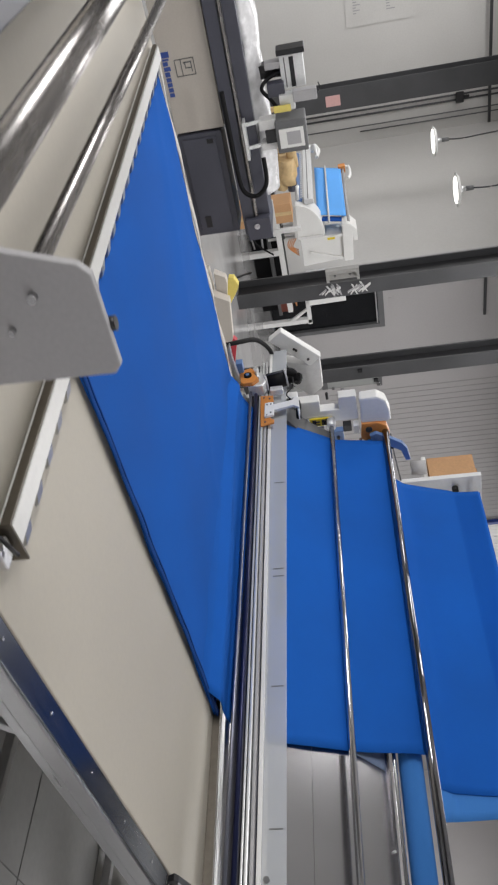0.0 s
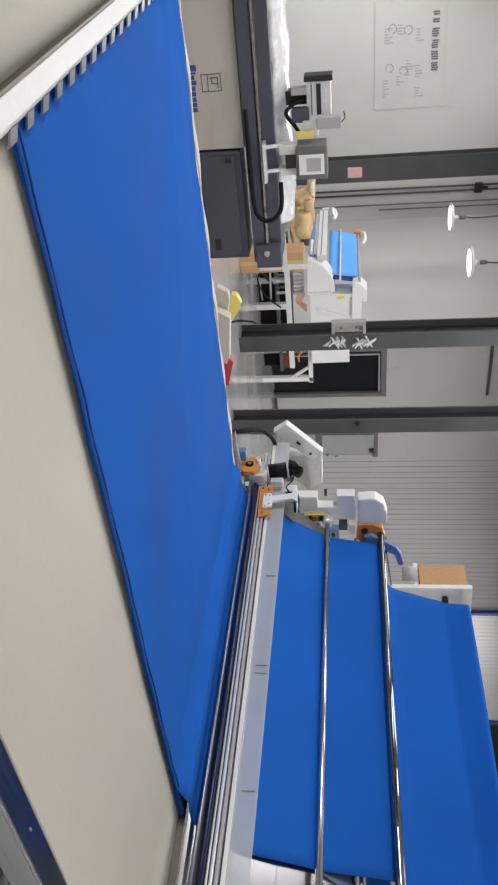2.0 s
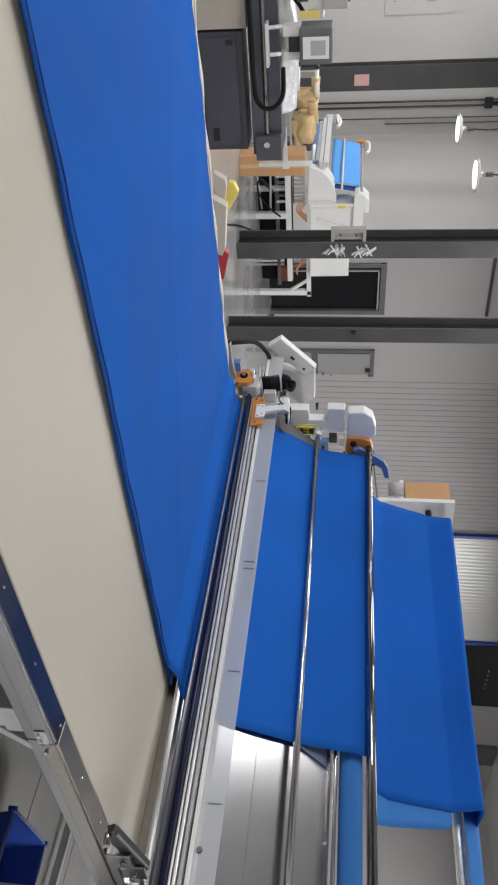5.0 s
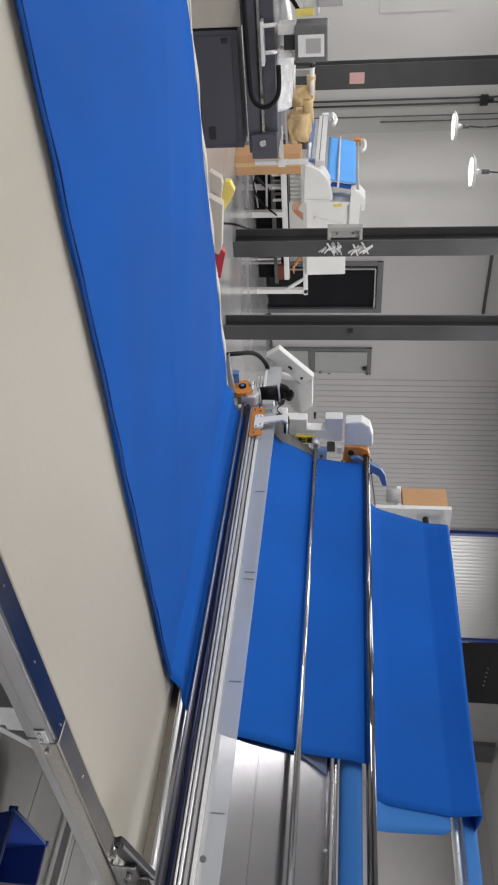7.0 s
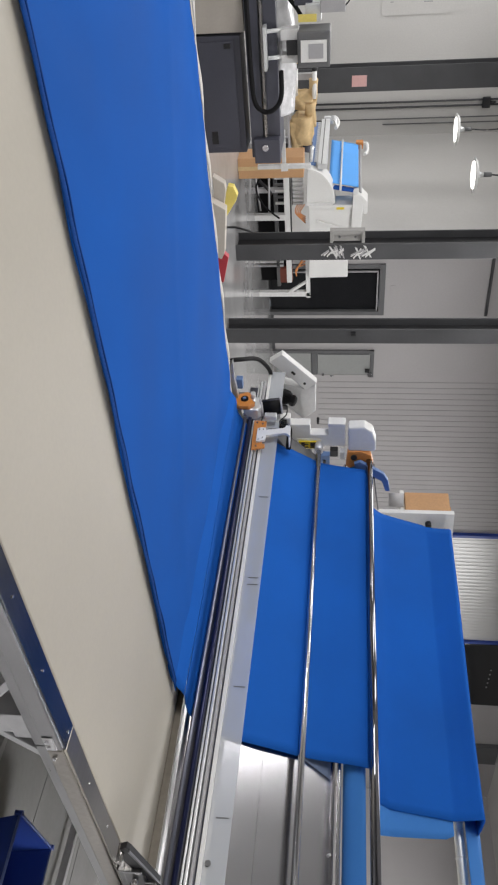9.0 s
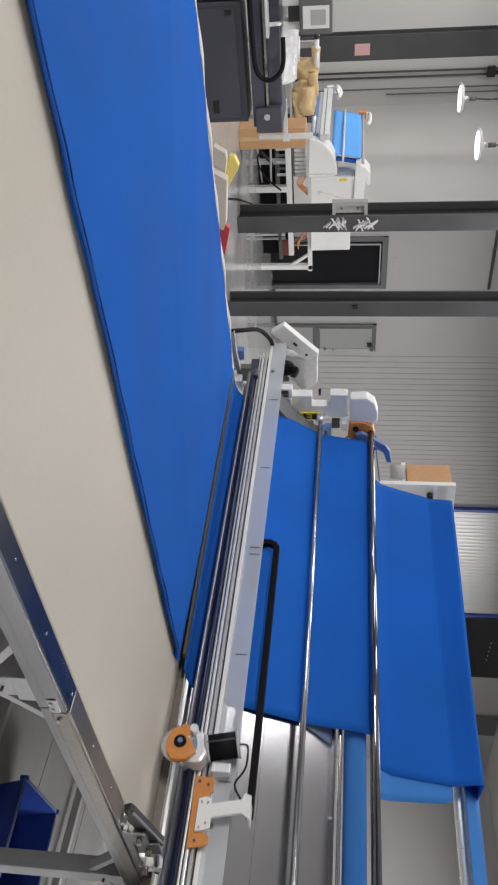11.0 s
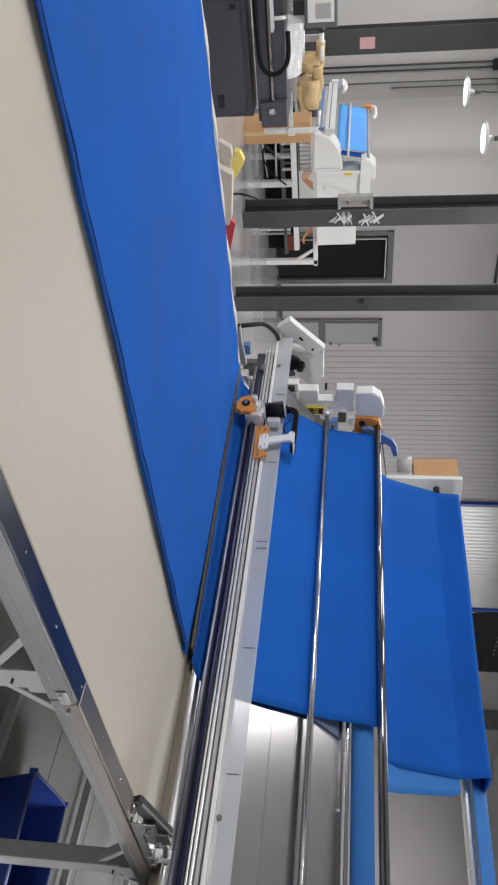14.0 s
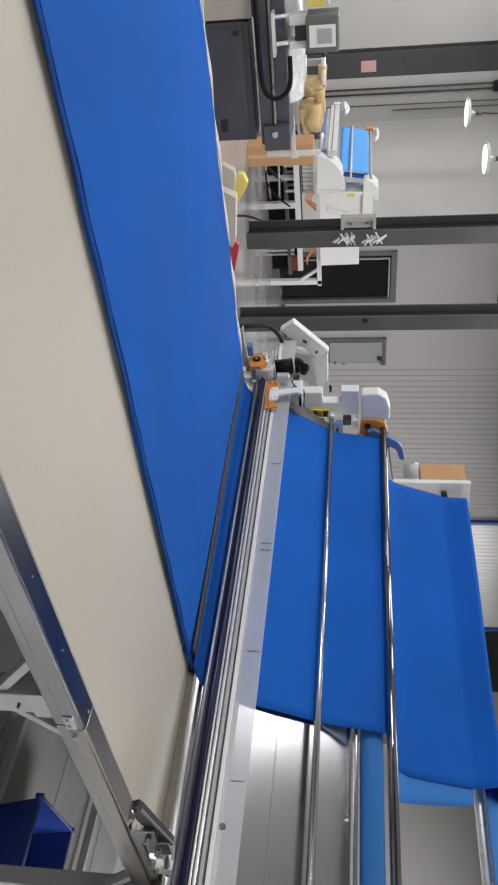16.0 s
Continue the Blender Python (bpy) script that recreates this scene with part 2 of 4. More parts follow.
structure("wall_corner", bm_box(3.75, 3.95, 12.3, 18.0, 0, 6.5), WALLW, "grey return wall of the partition")

fj = bmesh.new()
for i in range(5):
    bm_box(-4, 8, -1.3 + i * 0.8, -1.296 + i * 0.8, 0.0005, 0.0022, bm=fj)
for i in range(15):
    bm_box(-3.9 + i * 0.8, -3.896 + i * 0.8, -1.5, 2.2, 0.0005, 0.0022, bm=fj)
structure("floor_joints", fj, COLG, "thin dark joints between the floor slabs")

# partition wall with a dark doorway
PY = 12.1  # front face of the partition
pw = bmesh.new()
bm_box(3.75, 4.06, PY, PY + 0.2, 0, 6.5, bm=pw)
bm_box(4.06, 4.97, PY, PY + 0.2, 2.10, 6.5, bm=pw)
bm_box(4.97, 24.0, PY, PY + 0.2, 0, 6.5, bm=pw)
structure("wall_partition", pw, WALLG, "grey painted partition wall")
# Black panel added in place of the unlit room's darkness.
structure("wall_recess", bm_box(3.96, 5.3, PY + 1.0, PY + 1.1, 0, 2.5), BLACK, "black panel standing in for the unlit room behind the doorway")
door = thing("door_1", "dark doorway with a grey metal frame", "door", kind="structure")
part("leaf", bm_box(4.13, 4.945, PY + 0.03, PY + 0.08, 0.02, 2.03, 0.004), GLASSD, door)
part("frame", bm_box(3.975, 4.055, PY - 0.05, PY + 0.06, 0, 2.13, 0.004), COLG, door)
part("stop", bm_box(4.115, 4.14, PY - 0.03, PY + 0.028, 0.02, 2.02, 0.003), GREYP, door)
part("frame", bm_box(4.95, 5.03, PY - 0.05, PY + 0.06, 0, 2.13, 0.004), COLG, door)
part("frame", bm_box(3.975, 5.03, PY - 0.055, PY + 0.055, 2.045, 2.15, 0.004), COLG, door)
part("stop", bm_box(4.14, 4.945, PY - 0.03, PY + 0.028, 2.00, 2.025, 0.003), GREYP, door)
door2 = thing("door_2", "pale grey service door with a metal frame and handle", "door", kind="structure")
part("frame", bm_box(5.84, 5.90, PY - 0.06, PY, 0.02, 2.01, 0.004), COLG, door2)
part("frame", bm_box(6.41, 6.465, PY - 0.06, PY, 0.02, 2.01, 0.004), WALLG, door2)
part("frame", bm_box(5.84, 6.465, PY - 0.065, PY - 0.005, 1.935, 2.01, 0.004), COLG, door2)
leaf = part("leaf", bm_box(5.90, 6.41, PY - 0.05, PY, 0.90, 1.93, 0.006), PANEL, door2)
part("lower_leaf", bm_box(5.90, 6.41, PY - 0.05, PY, 0.06, 0.77, 0.006), PANEL, door2)
part("mid_rail", bm_box(5.90, 6.41, PY - 0.065, PY - 0.005, 0.775, 0.895, 0.004), COLG, door2)
part("inner_edge", bm_box(5.905, 5.925, PY - 0.056, PY - 0.05, 0.91, 1.92, 0.002), COLF, leaf)
part("handle", bm_box(6.26, 6.33, PY - 0.10, PY - 0.05, 1.84, 1.93, 0.008), BLACK, leaf)
part("keeper", bm_box(6.34, 6.44, PY - 0.09, PY - 0.065, 1.90, 1.97, 0.004), CHROME, door2)
part("latch", bm_box(6.37, 6.42, PY - 0.09, PY - 0.05, 0.98, 1.03, 0.004), CHROME, door2)
part("hinge", bm_rod((6.43, PY - 0.07, 1.15), (6.43, PY - 0.07, 1.22), 0.014, seg=10), CHROME, door2)
solid("wall_switch", bm_box(4.42, 4.62, PY - 0.012, PY, 2.25, 2.35, 0.004), WALLG, "small pale switch box on the grey wall", "switch")
structure("baseboard", bm_box(5.06, 5.82, PY - 0.02, PY, 0.0, 0.06, 0.003), COLF, "dark baseboard along the partition wall")

# ribbed metal cladding on the partition
rb = bmesh.new()
x = 6.62
while x < 10.9:
    bm_prism([(x, PY), (x + 0.004, PY - 0.010), (x + 0.018, PY - 0.010), (x + 0.022, PY)], "z", 0.9, 6.3, bm=rb)
    x += 0.142
structure("cladding_ribs", rb, RIB, "vertical ribs of the grey metal wall cladding")
shut = thing("roller_shutter", "white ribbed roller shutter in a blue frame", "shutter", kind="structure")
slat_mesh = mesh_of(bm_prism([(0.0, 0.0), (0.008, -0.008), (0.065, -0.011), (0.122, -0.008), (0.13, 0.0)], "z", 0.9, 6.4), "slat", SHUT)
for i in range(31):
    ob = new("slat", slat_mesh)
    ob.parent = shut
    ob.location = (11.07 + i * 0.131, PY - 0.02, 0)
part("blue_frame", bm_box(10.97, 11.06, PY - 0.10, PY - 0.01, 0, 6.4, 0.005), BLUEL, shut)
part("blue_frame", bm_box(15.13, 15.20, PY - 0.10, PY - 0.01, 0, 6.4, 0.005), BLUEL, shut)
# Dark panel on the wall face, painted in for an unlit opening.
structure("window_dark", bm_box(15.25, 18.2, PY - 0.08, PY - 0.02, 1.2, 6.4, 0.01), GLASSD, "dark panel standing in for an unlit opening high in the wall")
# Tiny marks of unknown kind, built as short grey rods.
for k in range(5):
    solid("wall_dot", bm_rod((16.4 + 0.21 * k, PY - 0.10, 5.62 - 0.004 * k), (16.4 + 0.21 * k, PY - 0.08, 5.62 - 0.004 * k), 0.022, seg=10), GREYP, "tiny grey dot on the dark panel", "stud", "wall studs")
structure("trim_wall_band", bm_box(20.5, 21.5, PY - 0.15, PY - 0.01, 0, 6.4), COLG, "dark grey pillar strip on the wall")
solid("high_pipe", bm_rod((3.75, PY - 0.03, 4.03), (5.05, PY - 0.03, 4.03), 0.028, seg=12), COLF, "dark pipe running along the partition wall", "pipe", "wall conduits")

# columns
def column(x0, x1, y0, y1, name):
    c = thing(name, "tall dark grey painted steel H-section column", "column", "hall columns")
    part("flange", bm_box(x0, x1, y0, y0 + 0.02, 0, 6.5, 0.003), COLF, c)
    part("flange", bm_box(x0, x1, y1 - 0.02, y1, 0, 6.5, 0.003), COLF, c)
    part("web", bm_box(x0 + (x1 - x0) * 0.44, x0 + (x1 - x0) * 0.56, y0 + 0.02, y1 - 0.02, 0, 6.5), COL_SHADE, c)
    return c


column(2.24, 2.44, 7.16, 7.42, "steel_column")
column(1.76, 1.98, 8.42, 8.80, "steel_column")
column(1.40, 1.84, 14.90, 15.2, "steel_column")
solid("warning_card", bm_box(1.54, 1.74, 14.885, 14.898, T + 0.62, T + 0.90, 0.002), PINK, "small pink paper card taped to the column", "card")
solid("column_socket", bm_box(2.27, 2.31, 7.12, 7.158, T + 0.66, T + 0.72, 0.006), BLACK, "small black socket on the column", "socket")
tape = thing("tape_strips", "crossed strips of torn silver tape on the column", "tape")
TORN = random.Random(5)
for k in range(26):
    low = k < 14
    tz = 0.30 + 0.24 * TORN.random() if low else 0.70 + 0.20 * TORN.random()
    ln = 0.05 + 0.06 * TORN.random()
    bm = bm_prism([(-ln, -0.012), (-ln * 0.8, 0.012), (ln, 0.010), (ln * 0.85, -0.009)], "y", -0.0015, 0.0)
    bmesh.ops.transform(bm, matrix=pose(1.87 + 0.03 * (TORN.random() - 0.5), 8.4185 - 0.0008 * k, T + tz, 0, (35 if TORN.random() < 0.6 else -30) + 30 * TORN.random(), 0), verts=bm.verts)
    part("strip", bm, WHITE_ST if k % 3 else GREYP, tape)
cbk = thing("column_bracket", "white sheet metal bracket fixed to the column", "bracket")
part("back_plate", bm_box(1.55, 1.72, 8.43, 8.46, T + 0.38, T + 0.82, 0.004), COLB, cbk)
part("side_plate", bm_box(1.55, 1.72, 8.37, 8.43, T + 0.78, T + 0.82, 0.004), COLB, cbk)
part("side_plate", bm_box(1.55, 1.72, 8.37, 8.43, T + 0.38, T + 0.42, 0.004), COLB, cbk)
part("top_plate", bm_box(1.55, 1.60, 8.37, 8.43, T + 0.42, T + 0.78, 0.004), COLB, cbk)
for bz in (0.50, 0.70):
    part("bolt", bm_rod((1.66, 8.415, T + bz), (1.66, 8.43, T + bz), 0.014, seg=10), COLG, cbk)

# conduits on the back wall and the printed notice
for cx, c0, c1 in ((3.0, 0.0, 6.5), (3.115, 0.0, 6.5), (3.37, 0.6, 6.5), (3.49, 2.2, 6.5)):
    solid("conduit_pipe", bm_rod((cx, 17.95, c0), (cx, 17.95, c1), 0.022 if cx < 3.2 else 0.014, seg=12), COLF if cx < 3.2 else COLG, "dark conduit pipe on the back wall", "pipe", "wall conduits")
jb = thing("junction_box", "black junction box on the conduit pipes", "box")
part("body", bm_box(2.93, 3.17, 17.86, 17.93, 4.40, 4.58, 0.02), BLACK, jb)
part("gland", bm_rod((3.05, 17.9, 4.58), (3.05, 17.9, 4.70), 0.03, seg=10), BLACK, jb)
solid("high_pipe", bm_rod((-4.0, 17.85, 5.11), (3.7, 17.85, 5.15), 0.035, seg=12), COLF, "dark pipe running along the back wall", "pipe", "wall conduits")
notice = thing("wall_notice", "faint printed notice on the back wall, lines unreadable", "notice")
part("sheet", bm_box(-0.90, 1.22, 17.975, 17.998, 2.08, 3.56, 0.003), WALLW, notice, "pale sheet")
PRINT = random.Random(11)
for i, gx in enumerate((-0.66, -0.52, -0.34, -0.12, 0.10, 0.32)):
    for k in range(2 if i < 2 else 4):
        part("title_bar", bm_box(gx + 0.045 * k, gx + 0.03 + 0.045 * k, 17.968, 17.975, 3.27 + 0.02 * PRINT.random(), 3.40 + 0.03 * PRINT.random()), COLG, notice)
for gx, gz, n in ((-0.35, 2.95, 5), (-0.45, 2.55, 4), (-0.40, 2.28, 6), (0.35, 2.95, 5), (0.25, 2.75, 6), (0.55, 2.55, 4), (0.62, 2.25, 7), (0.80, 2.95, 4)):
    for k in range(n):
        part("print_bar", bm_box(gx + 0.055 * k, gx + 0.022 + 0.055 * k, 17.97, 17.975, gz, gz + 0.05 + 0.14 * PRINT.random()), GREYP, notice)
for gx, gz in ((-0.38, 2.45), (-0.34, 2.78), (0.38, 2.40), (0.45, 2.70)):
    ring = bmesh.new()
    for k in range(7):
        a, b = k * 0.8, k * 0.8 + 0.62
        bm_rod((gx + 0.085 * math.cos(a), 17.972, gz + 0.085 * math.sin(a)), (gx + 0.085 * math.cos(b), 17.972, gz + 0.085 * math.sin(b)), 0.009, ring, seg=6)
    part("print_ring", ring, GREYP, notice)
def hanging_lamp(x, y, z):
    lamp = thing("pendant_lamp", "white disc pendant lamp, lit, on a thin drop rod", "lamp", "pendant lamps", at=(x, y, z))
    shade = part("shade", bm_rod((0, 0, 0), (0, 0, 0.05), 0.26, seg=32, r2=0.20), WHITE, lamp)
    part("diffuser", bm_rod((0, 0, -0.012), (0, 0, 0.0), 0.20, seg=28), LEDM, shade, "glowing diffuser disc")
    part("holder", bm_rod((0, 0, 0.05), (0, 0, 0.13), 0.06, seg=20, r2=0.035), ALU, lamp)
    part("heat_sink", bm_rod((0, 0, 0.15), (0, 0, 0.26), 0.035, seg=12), COLG, lamp)
    part("neck", bm_rod((0, 0, 0.12), (0, 0, 0.16), 0.018, seg=12), ALU, lamp)
    part("cord", bm_path([(0, 0, 0.25), (0.02, 0, 0.5), (0.0, 0, 0.9), (-0.02, 0, 1.6), (0, 0, 6.5 - z)], 0.012, seg=8), BLACK, lamp)


hanging_lamp(1.866, 12.79, T + 2.37)
hanging_lamp(1.846, 10.79, T + 2.44)

# ---------------------------------------------------------------- the long table
table = thing("spreading_table", "long cream-topped cutting table with a polished steel edge", "table")
X0, X1, YF = -7.0, 4.5, 2.42
part("belt_top", bm_box(X0, X1, 0.0, YF, T - 0.04, T, 0.004), BELT, table, "smooth cream table surface")
JOINT = -1.225  # where one length of the table ends and the next begins
for a, b, strip, rail in ((X0, JOINT - 0.002, EDGE, RAILS), (JOINT + 0.002, X1, NOSE, NOSE)):
    part("edge_strip", bm_box(a, b, -0.062, -0.002, T - 0.008, T - 0.002, 0.002), strip, table, "polished steel edge strip")
    part("side_rail", bm_box(a, b, -0.066, -0.03, T - 0.048, T - 0.0085, 0.004), rail, table)
    part("lower_flange", bm_box(a, b, -0.056, -0.02, T - 0.078, T - 0.050, 0.003), RAILS, table)
part("joint_plate", bm_box(JOINT - 0.06, JOINT - 0.006, -0.069, -0.066, T - 0.044, T - 0.02, 0.001), STEEL, table)
for jx in (JOINT - 0.045, JOINT - 0.02, JOINT + 0.03):
    part("rail_screw", bm_rod((jx, -0.073, T - 0.035), (jx, -0.066, T - 0.035), 0.005, seg=8), CHROME, table)
part("side_rail", bm_box(X0, X1, YF - 0.02, YF + 0.04, T - 0.12, T - 0.045, 0.006), STEEL, table)
for i in range(36):
    sx = -4.9 + i * 0.2435 / 2 * 2
    if sx < 3:
        part("screw", bm_rod((sx, -0.03, T - 0.003), (sx, -0.03, T + 0.0005), 0.003, seg=8), CHROME, table)
for lx in (-6.25, -4.99, -3.73, -2.47, -1.21, 0.05, 1.31, 2.57, 3.83):
    part("leg", bm_box(lx - 0.04, lx + 0.04, 0.0, 0.06, 0, T - 0.06, 0.005), LEGG, table)
    part("leg", bm_box(lx - 0.04, lx + 0.04, YF - 0.08, YF - 0.02, 0, T - 0.06, 0.005), LEGG, table)
    part("foot_plate", bm_box(lx - 0.07, lx + 0.07, -0.02, 0.08, 0, 0.012, 0.003), STEEL, table)
    part("cross_bar", bm_box(lx + 0.07, lx + 0.11, 0.0, YF - 0.1, 0.03, 0.07, 0.004), LEGG, table)
    for side in (-1, 1):
        part("knee_brace", bm_prism([(lx + side * 0.03, T - 0.22), (lx + side * 0.20, T - 0.07), (lx + side * 0.235, T - 0.07), (lx + side * 0.03, T - 0.25)], "y", 0.01, 0.045, 0.003), LEGG, table)
    part("leg_bolt", bm_rod((lx, -0.012, T - 0.19), (lx, 0.0, T - 0.19), 0.004, seg=8), DARKG, table)
    part("knee_plate", bm_box(lx - 0.05, lx + 0.05, -0.005, 0.0, T - 0.16, T - 0.06, 0.002), LEGG, table)
for lx in (-0.5, 0.9, 1.2):
    part("inner_leg", bm_box(lx - 0.02, lx + 0.02, 1.2, 1.25, 0, T - 0.05, 0.004), COLG, table)
for lx in (-0.9, 0.75):
    part("floor_brace", bm_prism([(lx, 0.02), (lx + 0.04, 0.02), (lx + 0.44, T - 0.08), (lx + 0.40, T - 0.08)], "y", 0.95, 0.98), LEGG, table)
part("long_bar", bm_box(X0, X1, YF - 0.12, YF - 0.08, 0.18, 0.24, 0.004), LEGG, table)

# ---------------------------------------------------------------- cloth on the table
def wob(s, k, a):
    return a * (math.sin(s * 3.1 + k) + 0.6 * math.sin(s * 7.7 + 2 * k) + 0.35 * math.sin(s * 17 + 3 * k))


CX1, CYN, CYF = -0.385, 0.64, 2.337
CXN, CXF = -2.832, -2.926  # where the cloth starts, at its near and far edge


def ply(u, v):
    x0 = CXN + (CXF - CXN) * v
    x = x0 + (CX1 + 0.042 * (1 - v) - x0) * u
    yn, yf = CYN + wob(x, 1, 0.0025), CYF + wob(x, 4, 0.007)
    y = yn + (yf - yn) * v
    lift = 0.0098 + 0.0015 * (1 + math.sin(x * 2.3 + y * 1.7)) + 0.0030 * math.sin(x * 9 + y * 5 + 1.5 * math.sin(y * 3)) + 0.0035 * math.exp(-((x * 0.5 + y - 0.75) / 0.05) ** 2) + 0.0014 * math.sin(x * 21 - y * 13 + 2 * math.sin(y * 4))
    return (x, y, T + lift + 0.006 * math.exp(-((v - 0.985) / 0.02) ** 2))


cloth = thing("cloth_ply", "bright blue woven cloth spread flat over the table", "cloth")
part("sheet", bm_sheet(ply, 120, 60, 0.0025), BLUE, cloth)
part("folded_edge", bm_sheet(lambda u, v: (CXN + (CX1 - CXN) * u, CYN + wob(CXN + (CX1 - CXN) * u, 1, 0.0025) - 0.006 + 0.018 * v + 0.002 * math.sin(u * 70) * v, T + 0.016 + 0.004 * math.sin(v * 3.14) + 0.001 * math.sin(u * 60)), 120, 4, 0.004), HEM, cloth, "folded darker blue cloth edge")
part("crease_line", bm_sheet(lambda u, v: (CXN + (CX1 - CXN) * u, CYN + wob(CXN + (CX1 - CXN) * u, 1, 0.0025) + 0.009 + 0.006 * v + 0.002 * math.sin(u * 31) + 0.0015 * math.sin(u * 83), T + 0.0205 + 0.001 * math.sin(u * 60)), 160, 2, 0.003), CREASE, cloth, "wavy dark crease line")
part("selvage", bm_sheet(lambda u, v: (CXF + (CX1 - CXF) * u, CYF + wob(CXF + (CX1 - CXF) * u, 4, 0.007) - 0.010 + 0.042 * v + 0.004 * math.sin(u * 37), T + 0.017 + 0.004 * math.sin(u * 50 + v)), 120, 2, 0.003), SELVAGE, cloth, "pale wavy selvage edge")

# ---------------------------------------------------------------- cloth catcher across the table
catcher = thing("cloth_catcher", "white clamping bar with steel teeth holding the cloth end", "clamp bar")


def slant(bm):
    """Shear the bar askew, fitted to where the camera sees its edge."""
    for v in bm.verts:
        v.co.x += -2.775 - 0.055 * v.co.y
    return bm


part("channel", slant(bm_prism([(-0.058, T + 0.002), (0.0, T + 0.002), (0.0, T + 0.022), (-0.012, T + 0.032), (-0.058, T + 0.032)], "y", 0.10, 2.36, 0.002)), WHITE, catcher)
part("back_strip", slant(bm_box(-0.066, -0.0585, 0.10, 2.36, T + 0.012, T + 0.030, 0.001)), BRONZE, catcher, "dark bronze back strip")
tooth_mesh = mesh_of(bm_prism([(-0.004, T + 0.027), (-0.004, T + 0.023), (0.022, T + 0.015), (0.026, T + 0.010), (0.030, T + 0.012), (0.025, T + 0.019)], "y", 0.0, 0.036), "tooth", STEEL)
for i in range(24):
    ty = 0.13 + i * 0.094
    tooth = new("tooth", tooth_mesh)
    tooth.parent = catcher
    tooth.location = (-2.775 - 0.055 * ty, ty, 0)
part("end_cap", slant(bm_box(-0.07, 0.02, 0.094, 0.099, T + 0.002, T + 0.034, 0.001)), BRONZE, catcher, "thin dark end plate")
part("hinge", slant(bm_box(-0.05, -0.01, 0.05, 0.09, T + 0.004, T + 0.02, 0.003)), STEEL, catcher)
part("lever", bm_rod((-2.85, 0.07, T + 0.02), (-2.80, 0.07, T + 0.035), 0.004), BLACK, catcher)
part("support_beam", bm_box(-3.50, -3.44, 0.2, 2.4, T + 0.001, T + 0.09, 0.005), DARKG, catcher, "dark steel support beam")
bars = thing("roller_bridge", "two chrome rollers held by a grey end plate", "roller")
part("roller", bm_rod((-3.20, 0.17, T + 0.16), (-3.20, 2.5, T + 0.16), 0.015, seg=24), DARKCHROME, bars)
part("roller", bm_rod((-3.35, 0.17, T + 0.15), (-3.35, 2.5, T + 0.15), 0.034, seg=24), DARKCHROME, bars)
PLATE = [(-3.42, T + 0.05), (-3.42, T + 0.12), (-3.325, T + 0.15), (-3.30, T + 0.185), (-3.268, T + 0.276), (-3.25, T + 0.291), (-3.10, T + 0.289), (-3.087, T + 0.277), (-3.092, T + 0.05)]
endp = part("end_plate", bm_prism(PLATE, "y", 0.15, 0.165, 0.003), GREYP, bars, "grey painted steel end plate")
part("end_plate", bm_prism(PLATE, "y", 2.5, 2.515, 0.003), GREYP, bars)
part("bolt", bm_rod((-3.231, 0.138, T + 0.203), (-3.231, 0.15, T + 0.203), 0.007, seg=12), CHROME, endp)
part("bolt", bm_rod((-3.183, 0.138, T + 0.156), (-3.183, 0.15, T + 0.156), 0.0045, seg=12), CHROME, endp)
part("knob", bm_rod((-3.16, 0.17, T + 0.285), (-3.16, 0.17, T + 0.296), 0.011, seg=12), BLACK, endp)
part("foot", bm_box(-3.40, -3.12, 0.135, 0.18, T, T + 0.052, 0.004), GREYP, bars)
part("foot", bm_box(-3.40, -3.12, 2.38, 2.515, T, T + 0.052, 0.004), GREYP, bars)

# ---------------------------------------------------------------- the travelling cloth spreader
machine = thing("cloth_spreader", "white and steel cloth spreading machine with a cutter rail", "machine")
YN, YE = -0.45, 2.62  # near and far side of the machine


def skew(bm, dx=0.11, dz=0.018):
    """Shear and raise parts towards the near side to fit the camera's view."""
    for v in bm.verts:
        k = (2.35 - v.co.y) / 2.3
        v.co.x += dx * k
        v.co.z += dz * k
    return bm


part("nose_bar", skew(bm_prism([(-0.300, T + 0.003), (-0.296, T + 0.012), (-0.256, T + 0.015), (-0.250, T + 0.003)], "y", YN, 2.36, 0.0015), 0.115, 0.022), STEEL, machine, "brushed steel nose strip")
part("nose_bar", skew(bm_prism([(-0.237, T + 0.004), (-0.225, T + 0.017), (-0.19, T + 0.019), (-0.18, T + 0.004)], "y", YN, 2.36, 0.0015), 0.115, 0.032), STEEL, machine, "brushed steel nose strip")
skirt = bm_prism([(-0.326, T + 0.0005), (-0.322, T + 0.008), (-0.302, T + 0.010), (-0.300, T + 0.0005)], "y", YN, 2.36)
for v in skirt.verts:
    k = (2.35 - v.co.y) / 2.3
    v.co.x += 0.115 * k
    v.co.z += 0.022 * k if v.co.z > T + 0.005 else 0
part("nose_skirt", skirt, BRONZE, machine)
part("nose_tray", skew(bm_box(-0.262, 0.05, YN, 2.36, T + 0.003, T + 0.006), 0.115, 0.018), BLACK, machine)
part("guide_rod", bm_rod((-0.284, YN, T + 0.084), (-0.284, 2.46, T + 0.084), 0.0075), DARKROD, machine)
part("guide_rod", bm_rod((-0.266, YN, T + 0.108), (-0.266, 2.50, T + 0.108), 0.009), NAVY, machine)
part("rail", bm_box(-0.25, -0.215, YN, 2.66, T + 0.122, T + 0.130, 0.002), ALU, machine)
part("rail", bm_box(-0.255, -0.215, YN, 2.68, T + 0.135, T + 0.146, 0.003), ALU, machine)
